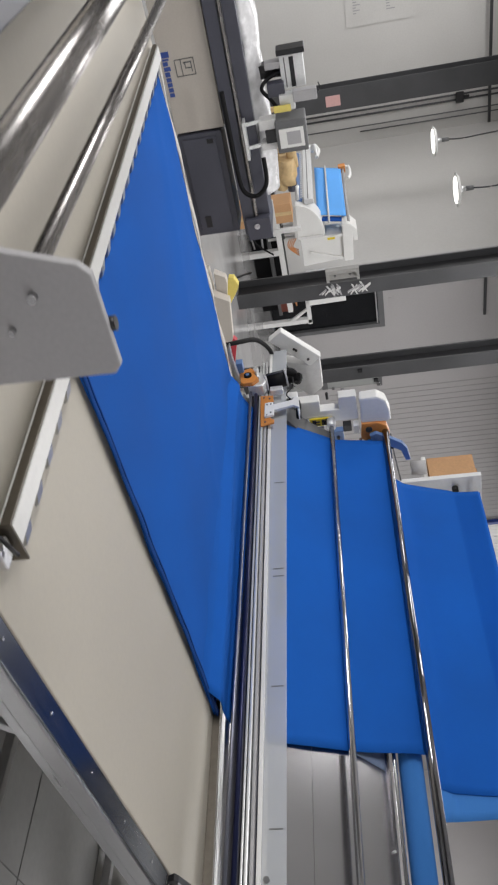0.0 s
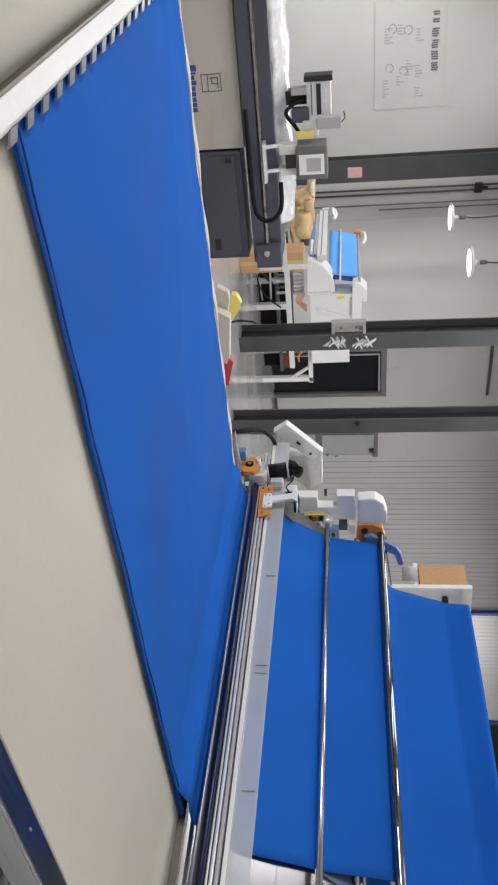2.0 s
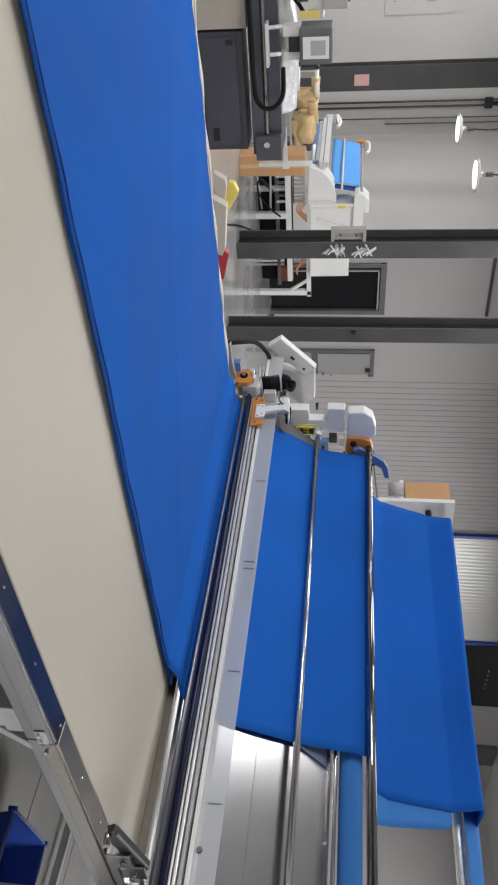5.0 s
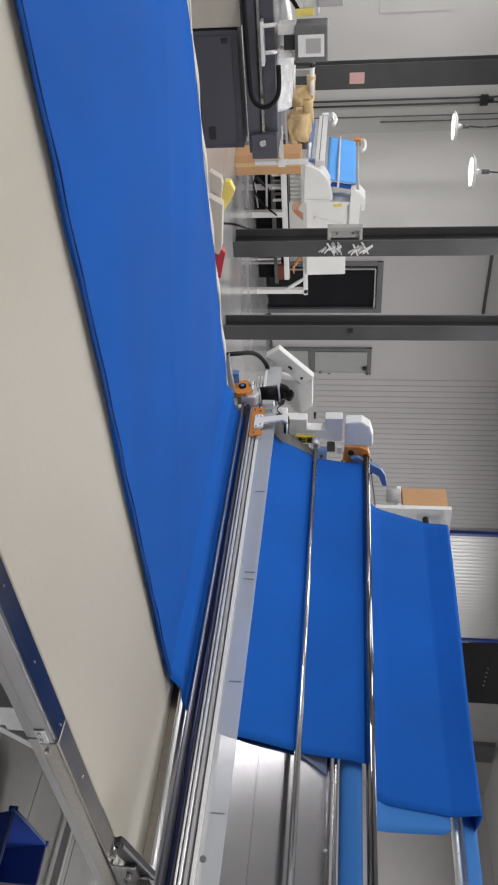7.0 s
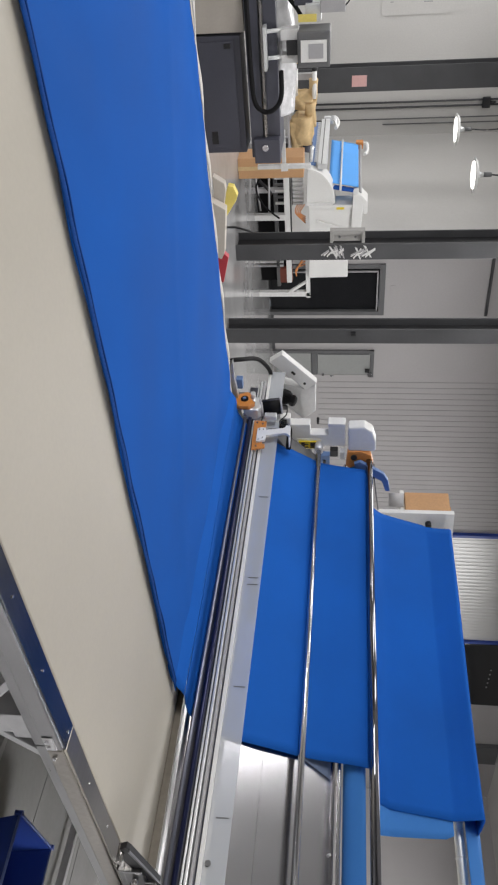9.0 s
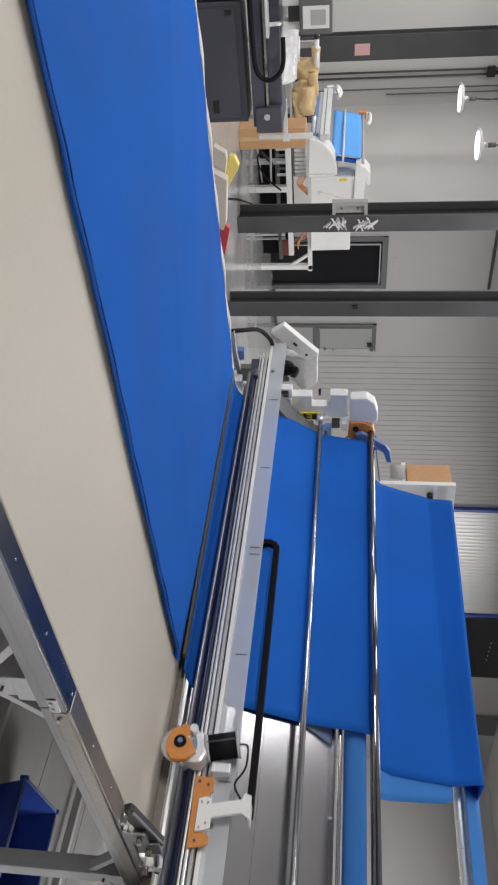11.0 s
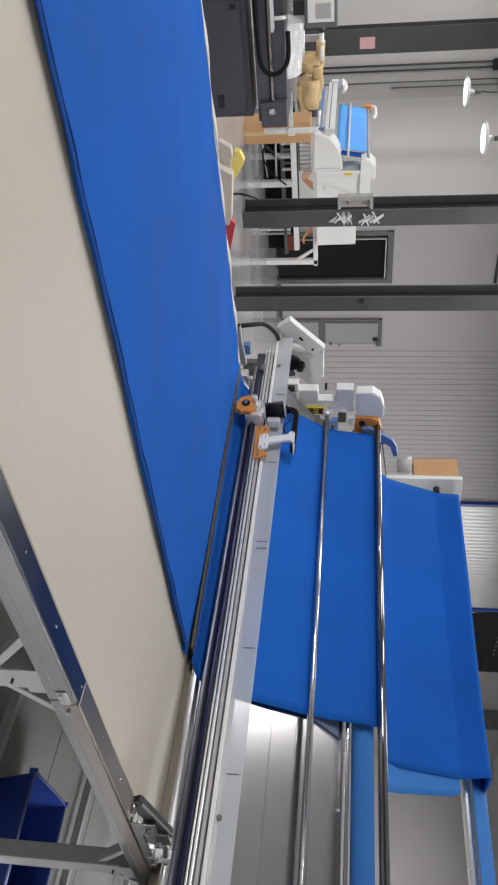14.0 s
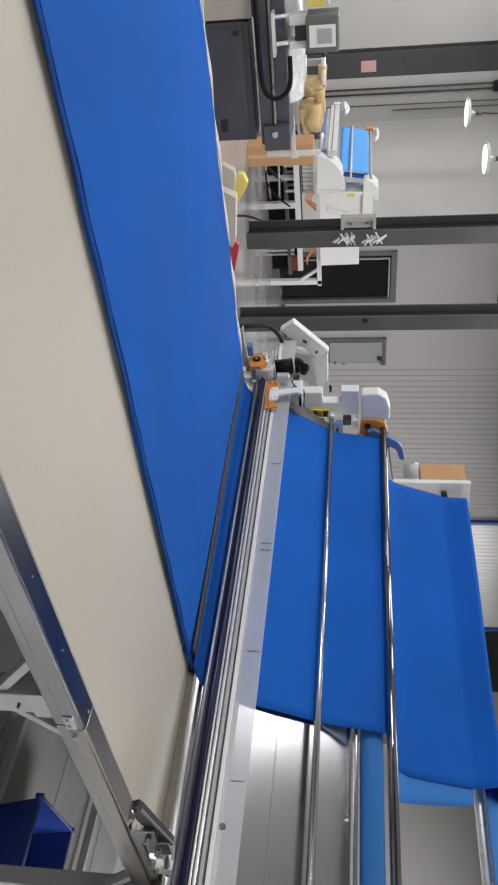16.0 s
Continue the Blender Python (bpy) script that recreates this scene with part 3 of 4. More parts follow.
part("rail", bm_box(-0.245, -0.215, YN, 2.70, T + 0.150, T + 0.161, 0.003), GREYP, machine)
part("rail_back", bm_box(-0.212, -0.20, YN, 2.68, T + 0.07, T + 0.17), DARKG, machine)
part("beam_plate", bm_prism([(-0.222, T + 0.172), (-0.222, T + 0.260), (-0.221, T + 0.261), (-0.217, T + 0.261), (-0.216, T + 0.260), (-0.216, T + 0.172)], "y", YN, 2.82), ACRYL, machine, "milky clear guard plate with ruler marks")
part("plate_lip", bm_box(-0.229, -0.222, YN, 2.80, T + 0.168, T + 0.183, 0.002), WHITE, machine)
for my in (2.303, 1.783, 1.283, 1.245, 0.746, 0.248):
    part("mark", bm_box(-0.2232, -0.2195, my - 0.002, my + 0.002, T + 0.206, T + 0.25), COLG, machine)
for my in (0.10, 2.55):
    part("bolt", bm_rod((-0.229, my, T + 0.20), (-0.219, my, T + 0.20), 0.010, seg=10), COLG, machine)
part("rod_thin", bm_rod((0.0, -0.03, T + 0.47), (0.0, 2.45, T + 0.47), 0.0135, seg=20), CHROME, machine, "thin chrome rod")
part("rod_collar", bm_rod((0.0, -0.055, T + 0.47), (0.0, -0.02, T + 0.47), 0.019, seg=20), ALU, machine)
part("rod_collar", bm_rod((0.0, -0.02, T + 0.47), (0.0, -0.016, T + 0.47), 0.016, seg=20), BLACK, machine)
part("rod_fork", bm_box(-0.02, 0.03, -0.13, -0.055, T + 0.44, T + 0.49, 0.006), ALU, machine)
part("chute_foot", bm_prism([(-0.16, T + 0.23), (-0.13, T + 0.27), (-0.09, T + 0.325), (-0.12, T + 0.34), (-0.18, T + 0.25)], "y", -0.14, -0.085, 0.002), WHITE, machine)
part("chute_foot", bm_prism([(-0.07, T + 0.34), (0.02, T + 0.465), (0.0, T + 0.48), (-0.09, T + 0.36)], "y", -0.15, -0.10, 0.002), ALU, machine)
part("rod_thick", bm_rod((0.104, YN, T + 0.75), (0.104, 2.45, T + 0.75), 0.019, seg=24), MIRROR, machine, "thick polished chrome rod")
# steel chute behind the cloth, of two plates
for a, b in ((-0.185, -0.074), (-0.073, 0.15)):
    za, zb = T + 0.19 + (a + 0.19) * 1.2, T + 0.19 + (b + 0.19) * 1.2
    part("chute_plate", bm_prism([(a, za), (b, zb), (b + 0.004, zb - 0.003), (a + 0.004, za - 0.003)], "y", YN, 2.262), CHUTE, machine, "brushed steel chute plate")
for ry in (0.30, -0.05, -0.3):
    part("rivet", bm_rod((0.137, ry, T + 0.580), (0.131, ry, T + 0.588), 0.005, seg=8), ALU, machine)
part("feed_roller", bm_rod((0.19, YN, T + 0.675), (0.19, 2.42, T + 0.675), 0.045, seg=28), BLUE_THIN, machine, "pale blue covered feed roller")
part("roller_shaft", bm_rod((0.14, YN, T + 0.615), (0.14, 2.42, T + 0.615), 0.008), CHROME, machine)
part("top_roller", bm_rod((0.70, YN, T + 1.14), (0.70, 2.5, T + 1.14), 0.022, seg=20), ALU, machine, "segmented aluminium top roller")
for i in range(6):
    part("ring", bm_rod((0.70, 0.0 + i * 0.11, T + 1.14), (0.70, 0.006 + i * 0.11, T + 1.14), 0.024, seg=20), WHITE, machine)
# side frames carry the rods
part("side_frame", bm_prism([(-0.20, T - 0.02), (0.95, T - 0.02), (0.95, T + 0.9), (0.60, T + 1.2), (0.45, T + 0.8), (0.05, T + 0.8), (-0.05, T + 0.5), (-0.2, T + 0.28)], "y", YN - 0.03, YN), WHITE, machine)
part("side_frame", bm_prism([(-0.15, T + 0.02), (0.95, T + 0.02), (0.95, T + 0.5), (0.05, T + 0.42), (0.0, T + 0.3), (-0.10, T + 0.2)], "y", 2.50, 2.53), COLG, machine)
part("carriage", bm_box(-0.15, 0.95, 2.44, 2.60, T - 0.08, T + 0.02, 0.01), WHITE, machine)
part("carriage", bm_box(-0.1, 0.95, YN - 0.05, -0.09, T - 0.14, T - 0.02, 0.01), WHITE, machine)
# table edge bracket
part("edge_bracket", bm_prism([(-0.715, T + 0.05), (-0.70, T + 0.058), (-0.49, T + 0.112), (-0.44, T + 0.092), (-0.62, T + 0.028), (-0.70, T + 0.03)], "y", -0.062, -0.045, 0.002), BLACK, machine, "black folding bracket bar")
part("bracket_lip", bm_prism([(-0.70, T + 0.058), (-0.49, T + 0.114), (-0.485, T + 0.11), (-0.695, T + 0.053)], "y", -0.068, -0.062), RAILS, machine)
part("bracket_pin", bm_rod((-0.68, -0.09, T + 0.03), (-0.68, -0.04, T + 0.03), 0.010, seg=10), DARKCHROME, machine)
part("bracket_block", bm_box(-0.58, -0.50, -0.075, -0.04, T + 0.02, T + 0.075, 0.004), RAILS, machine)
part("bracket_block", bm_box(-0.50, -0.42, -0.07, -0.03, T + 0.03, T + 0.10, 0.004), RAILS, machine)
part("bracket_foot", bm_box(-0.56, -0.20, -0.066, -0.03, T, T + 0.022, 0.003), RAILS, machine)
for bx, bz in ((-0.54, 0.05), (-0.46, 0.065), (-0.36, 0.03), (-0.30, 0.03)):
    part("bolt", bm_rod((bx, -0.09, T + bz), (bx, -0.066, T + bz), 0.009, seg=10), DARKCHROME, machine)
part("bracket_arm", bm_rod((-0.46, -0.05, T + 0.08), (-0.22, -0.05, T + 0.05), 0.009), RAILS, machine)
part("bracket_post", bm_box(-0.28, -0.24, -0.06, -0.03, T + 0.02, T + 0.075, 0.003), WHITE, machine)
# far end housings
part("control_box", bm_prism([(-0.11, T + 0.245), (-0.07, T + 0.37), (-0.11, T + 0.435), (0.098, T + 0.432), (0.165, T + 0.354), (0.05, T + 0.25)], "y", 2.86, 2.93, 0.006), WHITE_ST, machine, "white angled control box")
lid = part("box_lid", bm_prism([(-0.27, T + 0.165), (-0.325, T + 0.243), (-0.124, T + 0.443), (-0.069, T + 0.376)], "y", 2.85, 2.90, 0.006), WHITE, machine, "white lid of the control box")
for dx, dz in ((-0.20, 0.30), (-0.19, 0.31), (-0.12, 0.37)):
    part("lid_screw", bm_rod((dx, 2.845, T + dz), (dx, 2.852, T + dz), 0.008, seg=8), BLACK, lid)
part("box_support", bm_box(0.0, 0.10, 2.87, 2.92, T - 0.06, T + 0.26, 0.006), COLG, machine)
part("cable_bundle", bm_path([(-0.17, 2.70, T + 0.235), (-0.13, 2.72, T + 0.285), (-0.09, 2.72, T + 0.25), (-0.12, 2.70, T + 0.31), (-0.06, 2.74, T + 0.30)], 0.024), MOTOR, machine, "black cable bundle")
part("vent_block", bm_box(-0.20, -0.14, 2.42, 2.47, T + 0.225, T + 0.315, 0.006), WHITE, machine)
part("vent_block", bm_box(-0.13, -0.06, 2.42, 2.47, T + 0.225, T + 0.31, 0.006), WHITE, machine)
for i in range(5):
    part("vent_slot", bm_box(-0.19 + i * 0.009, -0.186 + i * 0.009, 2.416, 2.42, T + 0.245, T + 0.295), BLACK, machine)
    part("vent_slot", bm_box(-0.12 + i * 0.011, -0.115 + i * 0.011, 2.416, 2.42, T + 0.24, T + 0.295), BLACK, machine)
part("motor_housing", bm_prism([(-0.13, T + 0.29), (-0.13, T + 0.42), (-0.06, T + 0.42), (-0.06, T + 0.52), (-0.14, T + 0.52), (-0.14, T + 0.615), (0.02, T + 0.615), (0.02, T + 0.40), (-0.04, T + 0.29)], "y", 2.450, 2.510, 0.006), WHITE, machine)
part("motor_cover", bm_prism([(-0.13, T + 0.63), (-0.135, T + 0.72), (-0.10, T + 0.765), (-0.03, T + 0.785), (0.04, T + 0.785), (0.04, T + 0.63)], "y", 2.430, 2.500, 0.012), WHITE, machine, "rounded white motor cover")
warn = part("warning_label", bm_box(-0.018, 0.032, 2.438, 2.476, T + 0.355, T + 0.475), YELLOW, machine, "yellow warning label")
part("label_back", bm_box(-0.03, 0.045, 2.447, 2.470, T + 0.345, T + 0.485, 0.003), ALU, machine)
for i in range(4):
    part("label_bar", bm_box(-0.012 + 0.010 * i, -0.006 + 0.010 * i, 2.434, 2.438, T + 0.37, T + 0.39 + 0.02 * (i % 2)), INK, warn)
    part("label_bar", bm_box(-0.012 + 0.010 * i, -0.006 + 0.010 * i, 2.434, 2.438, T + 0.42, T + 0.455), INK, warn)
part("spindle", bm_rod((-0.10, 2.55, T + 0.46), (-0.06, 2.55, T + 0.46), 0.008), BLACK, machine)
farb = part("far_bracket", bm_prism([(0.035, T + 0.63), (0.14, T + 0.62), (0.175, T + 0.66), (0.165, T + 0.74), (0.12, T + 0.775), (0.06, T + 0.76), (0.035, T + 0.71)], "y", 2.42, 2.46, 0.006), ORANGE, machine, "orange bearing bracket")
part("bracket_hole", bm_rod((0.075, 2.412, T + 0.665), (0.075, 2.42, T + 0.665), 0.018), BLACK, farb)
part("handle", bm_prism([(0.095, T + 0.665), (0.08, T + 0.70), (0.12, T + 0.765), (0.17, T + 0.835), (0.215, T + 0.86), (0.30, T + 0.875), (0.30, T + 0.848), (0.225, T + 0.825), (0.17, T + 0.745), (0.14, T + 0.68)], "y", 2.385, 2.41, 0.005), HBLUE, machine, "blue-grey lever handle")
part("clamp_block", bm_box(0.04, 0.085, 2.43, 2.47, T + 0.53, T + 0.575, 0.004), BLACK, machine)
part("clamp_block", bm_box(0.045, 0.10, 2.425, 2.47, T + 0.585, T + 0.615, 0.004), WHITE, machine)
part("sensor_block", bm_box(0.05, 0.12, 2.40, 2.44, T + 0.47, T + 0.53, 0.006), HBLUE, machine)
part("sensor_lens", bm_rod((0.09, 2.385, T + 0.50), (0.09, 2.40, T + 0.50), 0.008), BLACK, machine)
part("rod_clamp", bm_rod((0.0, 2.38, T + 0.47), (0.0, 2.44, T + 0.47), 0.024), ALU, machine)
part("dark_flange", bm_prism([(-0.19, T + 0.20), (-0.05, T + 0.285), (0.02, T + 0.36), (0.075, T + 0.46), (0.055, T + 0.47), (0.0, T + 0.40), (-0.06, T + 0.34), (-0.19, T + 0.255)], "y", 2.265, 2.40, 0.003), COLG, machine, "dark grey curved flange")
part("wire_guard", bm_rod((0.16, 2.46, T + 0.78), (0.30, 2.46, T + 0.79), 0.004, seg=6), COLG, machine)
part("wire_guard", bm_rod((0.30, 2.46, T + 0.79), (0.54, 2.46, T + 0.82), 0.004, seg=6), COLG, machine)
part("chain_block", bm_box(0.17, 0.24, 2.42, 2.45, T + 0.76, T + 0.79, 0.004), BLACK, machine)
part("cradle_side", bm_prism([(0.53, T + 0.80), (0.53, T + 1.268), (0.76, T + 1.275), (0.80, T + 1.2), (0.80, T + 0.80)], "y", 2.44, 2.47, 0.004), WHITE, machine, "white cradle side plate")
part("cradle_knob", bm_rod((0.61, 2.41, T + 1.12), (0.61, 2.44, T + 1.12), 0.018, seg=12), BLACK, machine)
for i in range(3):
    part("bolt", bm_rod((0.66, 2.432, T + 1.14 + 0.04 * i), (0.66, 2.44, T + 1.14 + 0.04 * i), 0.006, seg=8), CHROME, machine)
# black hose loop at the far end
part("hose", bm_path([(-0.56, 2.44, T - 0.02), (-0.53, 2.5, T + 0.06), (-0.45, 2.62, T + 0.13), (-0.30, 2.75, T + 0.17), (-0.16, 2.84, T + 0.18)], 0.012), RUBBER, machine, "black cable hose")
part("guard_plate", bm_prism([(-0.56, T + 0.01), (-0.585, T + 0.03), (-0.50, T + 0.03), (-0.34, T + 0.045), (-0.34, T + 0.01)], "y", 2.40, 2.43, 0.003), STEEL, machine)
part("cable_clip", bm_box(-0.44, -0.38, 2.44, 2.48, T + 0.03, T + 0.065, 0.004), HBLUE, machine)
part("rod_stop", bm_rod((-0.262, 2.44, T + 0.112), (-0.262, 2.50, T + 0.112), 0.018), DARKG, machine)
part("nose_end", skew(bm_box(-0.30, -0.20, 2.36, 2.42, T + 0.003, T + 0.05, 0.004), 0, 0), ALU, machine)
# cloth over the machine
PROFILE = [(-0.205, 0.185), (-0.175, 0.225), (-0.10, 0.325), (0.022, 0.47), (0.06, 0.56), (0.085, 0.64), (0.122, 0.75), (0.22, 0.765), (0.40, 0.775), (0.455, 0.83), (0.50, 0.95), (0.540, 1.065), (0.553, 1.10), (0.542, 1.165), (0.528, 1.222), (0.54, 1.234), (0.62, 1.232), (0.80, 1.21)]


def along(points, u):
    s = u * (len(points) - 1)
    i = min(int(s), len(points) - 2)
    f = s - i
    return [a + (b - a) * f for a, b in zip(points[i], points[i + 1])]


def hung(u, v):
    x, z = along(PROFILE, u)
    near = 0.55 + 0.08 * min(1, max(0, (x + 0.2) / 0.3)) + 0.05 * max(0, z - 0.85)
    far = 2.255 + 0.05 * min(1, max(0, (x + 0.2) / 0.2)) + 0.055 * min(1, max(0, (x - 0.02) / 0.1)) - 0.04 * min(1, max(0, (z - 1.08) / 0.14))
    y = near + (far - near) * v
    return (x + 0.003 * math.sin(v * 9 + u * 7), y, T + z + 0.004 * math.sin(v * 5 + u * 11))


web = thing("cloth_web", "blue cloth hanging up over the rods into the cradle", "cloth")
part("sheet", bm_sheet(hung, 90, 40, 0.003), BLUE, web)
part("under_layer", bm_sheet(lambda u, v: (lambda q: (q[0] + 0.0045, (0.50 + 0.085 * u) * (1 - v) + 0.75 * v, T + q[1]))(along(PROFILE[8:13], u)), 24, 6, 0.002), BLUE_THIN, web, "paler single layer of cloth")
part("back_layer", bm_sheet(lambda u, v: (lambda q: (q[0] + 0.03, YN + (0.74 - YN) * v, T + q[1] - 0.012))(along([(0.585, 1.17), (0.64, 1.225), (0.72, 1.25)], u)), 12, 6, 0.002), BLUE_THIN, web, "paler single layer of cloth")
part("near_flap", bm_sheet(lambda u, v: (0.03 + 0.10 * u, 0.66 - (0.046 + 0.035 * u) * v, T + 0.197 + (0.22 + 0.10 * u) * 1.2), 8, 4, 0.002), FLAP, web, "grey-blue back of the cloth edge")

# cloth rising from the table to the rail; the blade parts it into an end piece and a strip at the nose
FOLD = [(-0.56, -0.004), (-0.50, 0.004), (-0.46, 0.012), (-0.43, 0.028), (-0.405, 0.043), (-0.39, 0.047)]
STRIP = [(-0.39, 0.047), (-0.37, 0.047), (-0.35, 0.045), (-0.31, 0.049), (-0.26, 0.072), (-0.215, 0.10)]


def rise(points, u, v):
    x, z = along(points, u)
    near = 0.652 - 0.05 * (x + 0.56) / 0.345
    y = near + (2.335 - near) * v
    k = (2.35 - y) / 2.3
    near_cut = min((x + 0.56) / 0.17, 1.0) if x < -0.39 else (-0.215 - x) / 0.175
    return (x + (0.10 - 0.034 * near_cut) * k, y, T + z + 0.006 * k + 0.003 * math.sin(v * 6))


bulge = thing("cloth_fold", "soft raised fold of blue cloth before the cutter rail", "cloth")
part("fold", bm_sheet(lambda u, v: rise(FOLD, u, v), 24, 40, 0.0025), BLUE, bulge)
tail = thing("cloth_strip", "narrow strip of blue cloth along the nose", "cloth")
part("strip", bm_sheet(lambda u, v: rise(STRIP, u, v), 24, 40, 0.0025), BLUE, tail)
slot = thing("cutting_slot", "dark steel cutting slot bar across the cloth", "bar")
part("bar", skew(bm_box(-0.390, -0.342, 0.66, 2.34, T + 0.012, T + 0.020, 0.002), 0.066), BRONZE, slot)

# cutter carriage; its own space has its origin on the rail at the blade
cutter = thing("cutter_carriage", "orange cutter head with a black motor on the rail", "cutter")
GUARD = [(0.030, 0.030), (0.068, 0.046), (0.088, 0.088), (0.068, 0.112), (0.040, 0.100), (0.032, 0.112), (0.020, 0.118), (-0.006, 0.134), (-0.038, 0.103), (-0.040, 0.055), (-0.012, 0.033)]
guard = part("blade_guard", bm_prism(GUARD, "x", -0.115, -0.09, 0.003), ORANGE, cutter, "angular orange blade guard")
part("hub", bm_rod((-0.122, 0.022, 0.078), (-0.115, 0.022, 0.078), 0.021, seg=20), MOTOR, guard, "black blade hub")
part("hub_cap", bm_rod((-0.126, 0.022, 0.078), (-0.122, 0.022, 0.078), 0.009, seg=16), HBLUE, guard)
part("blade", bm_rod((-0.096, 0.02, 0.072), (-0.093, 0.02, 0.072), 0.062, seg=32), CHROME, guard, "round steel blade")
part("grinder_knob", bm_rod((-0.12, 0.072, 0.118), (-0.085, 0.072, 0.118), 0.014, seg=14), ALU, cutter)
part("gear_case", bm_prism([(-0.035, 0.075), (-0.032, 0.150), (0.0, 0.168), (0.082, 0.145), (0.070, 0.11), (0.02, 0.072)], "x", -0.088, -0.02, 0.008), ALU, cutter, "cast grey gear case")
AX = Vector((0, 0.21, 0.98))
M0 = Vector((-0.045, 0.036, 0.155))
part("motor_ring", bm_rod(M0, M0 + AX * 0.014, 0.046, seg=28), GREYP, cutter)
motor = part("motor", bm_rod(M0 + AX * 0.014, M0 + AX * 0.108, 0.044, seg=28), MOTOR, cutter, "black cylindrical motor")
part("motor_cap", bm_rod(M0 + AX * 0.108, M0 + AX * 0.117, 0.047, seg=28), GREYP, motor)
part("motor_tie", bm_rod(M0 + AX * 0.01 + Vector((-0.045, 0, 0)), M0 + AX * 0.115 + Vector((-0.045, 0, 0)), 0.003, seg=6), DARKG, motor)
part("slide_plate", bm_prism([(-0.05, 0.132), (-0.055, 0.198), (-0.10, 0.200), (-0.11, 0.186), (-0.235, 0.188), (-0.245, 0.205), (-0.268, 0.205), (-0.285, 0.138)], "x", -0.03, -0.02, 0.002), ORANGE, cutter, "orange slide plate")
part("top_ear", bm_box(-0.055, -0.02, -0.045, -0.012, 0.185, 0.25, 0.004), ALU, cutter)
bracket = part("cable_bracket", bm_prism([(-0.235, 0.158), (-0.132, 0.158), (-0.126, 0.178), (-0.126, 0.200), (-0.146, 0.200), (-0.126, 0.298), (-0.104, 0.308), (-0.112, 0.330), (-0.19, 0.332), (-0.168, 0.303), (-0.19, 0.206), (-0.224, 0.204), (-0.232, 0.18)], "x", -0.045, -0.031, 0.002), WHITE, cutter, "white cable bracket")
part("bracket_lip", bm_box(-0.031, 0.04, -0.185, -0.12, 0.322, 0.328, 0.001), WHITE, bracket)
for by, bz in ((-0.145, 0.170), (-0.225, 0.170), (-0.145, 0.19), (-0.21, 0.19)):
    part("screw", bm_rod((-0.049, by, bz), (-0.044, by, bz), 0.004, seg=8), CHROME, bracket)
for by, bz in ((-0.07, 0.15), (-0.26, 0.16), (-0.08, 0.18)):
    part("bolt", bm_rod((-0.034, by, bz), (-0.029, by, bz), 0.005, seg=8), DARKG, cutter)
part("cable", bm_path([M0 + AX * 0.117, (-0.05, 0.05, 0.30), (-0.045, -0.02, 0.30), (-0.045, -0.08, 0.27), (-0.04, -0.13, 0.30)], 0.0035), RUBBER, cutter)

# cable chain that the carriage drags: links run over a bend and back down behind the beam
drag = thing("drag_chain", "black flat cable chain dragged behind the cutter", "cable chain")
LINK, BEND = 0.022, 0.043
link_mesh = mesh_of(bm_box(-0.014, 0.014, -0.004, LINK + 0.004, -0.013, 0.013, 0.003), "link", MOTOR)
links = []
for i in range(68):
    ob = new("link", link_mesh)
    ob.parent = drag
    links.append(ob)

# carton on the cradle
carton = thing("cardboard_box", "plain brown cardboard box standing on the cradle plate", "box")
part("carton", bm_box(0.87, 1.15, 2.73, 2.97, T + 1.02, T + 1.31, 0.004), CARD, carton)
part("flap", bm_box(0.87, 1.15, 2.728, 2.84, T + 1.31, T + 1.314), CARD, carton)
part("shelf", bm_box(0.90, 1.2, 2.47, 3.02, T + 0.99, T + 1.018, 0.004), WHITE, machine)
part("small_roll", bm_rod((0.70, 2.72, T + 0.90), (0.70, 2.72, T + 0.99), 0.045, seg=20), GREYP, machine, "small grey roll")

# ---------------------------------------------------------------- floor things near the table
crate = thing("storage_bin", "open dark blue plastic storage bin on the floor", "bin")


BINC = pose(0.459, 0.197, 0, 0, 0, 6.9)


def bin_ring(half, z):
    return [Vector((sx * half, sy * half * 0.96, z)) for sx, sy in ((-1, -1), (1, -1), (1, 1), (-1, 1))]


low_out, top_out, low_in, top_in = bin_ring(0.19, 0.002), bin_ring(0.228, 0.21), bin_ring(0.182, 0.012), bin_ring(0.221, 0.21)
for k in range(4):
    n = (k + 1) % 4
    bm = bmesh.new()
    vs = [bm.verts.new(BINC @ p) for p in (low_out[k], low_out[n], top_out[n], top_out[k], low_in[k], low_in[n], top_in[n], top_in[k])]
    for f in ((0, 1, 2, 3), (5, 4, 7, 6), (3, 2, 6, 7), (1, 0, 4, 5), (0, 3, 7, 4), (2, 1, 5, 6)):
        bm.faces.new([vs[i] for i in f])
    bmesh.ops.recalc_face_normals(bm, faces=bm.faces)
    part("side_wall", bm, BIN, crate)
    a, b = BINC @ bin_ring(0.231, 0.208)[k], BINC @ bin_ring(0.231, 0.208)[n]
    part("rim", bm_rod(a, b, 0.006, seg=8), BINRIM, crate, "pale rim, highlight in its colour")
    part("corner_lug", bm_rod(a - Vector((0, 0, 0.02)), a + Vector((0, 0, 0.012)), 0.012, seg=8), BIN, crate)
bm = bm_box(-0.185, 0.185, -0.178, 0.178, 0.0, 0.011)
bmesh.ops.transform(bm, matrix=BINC, verts=bm.verts)
part("base", bm, BIN, crate)

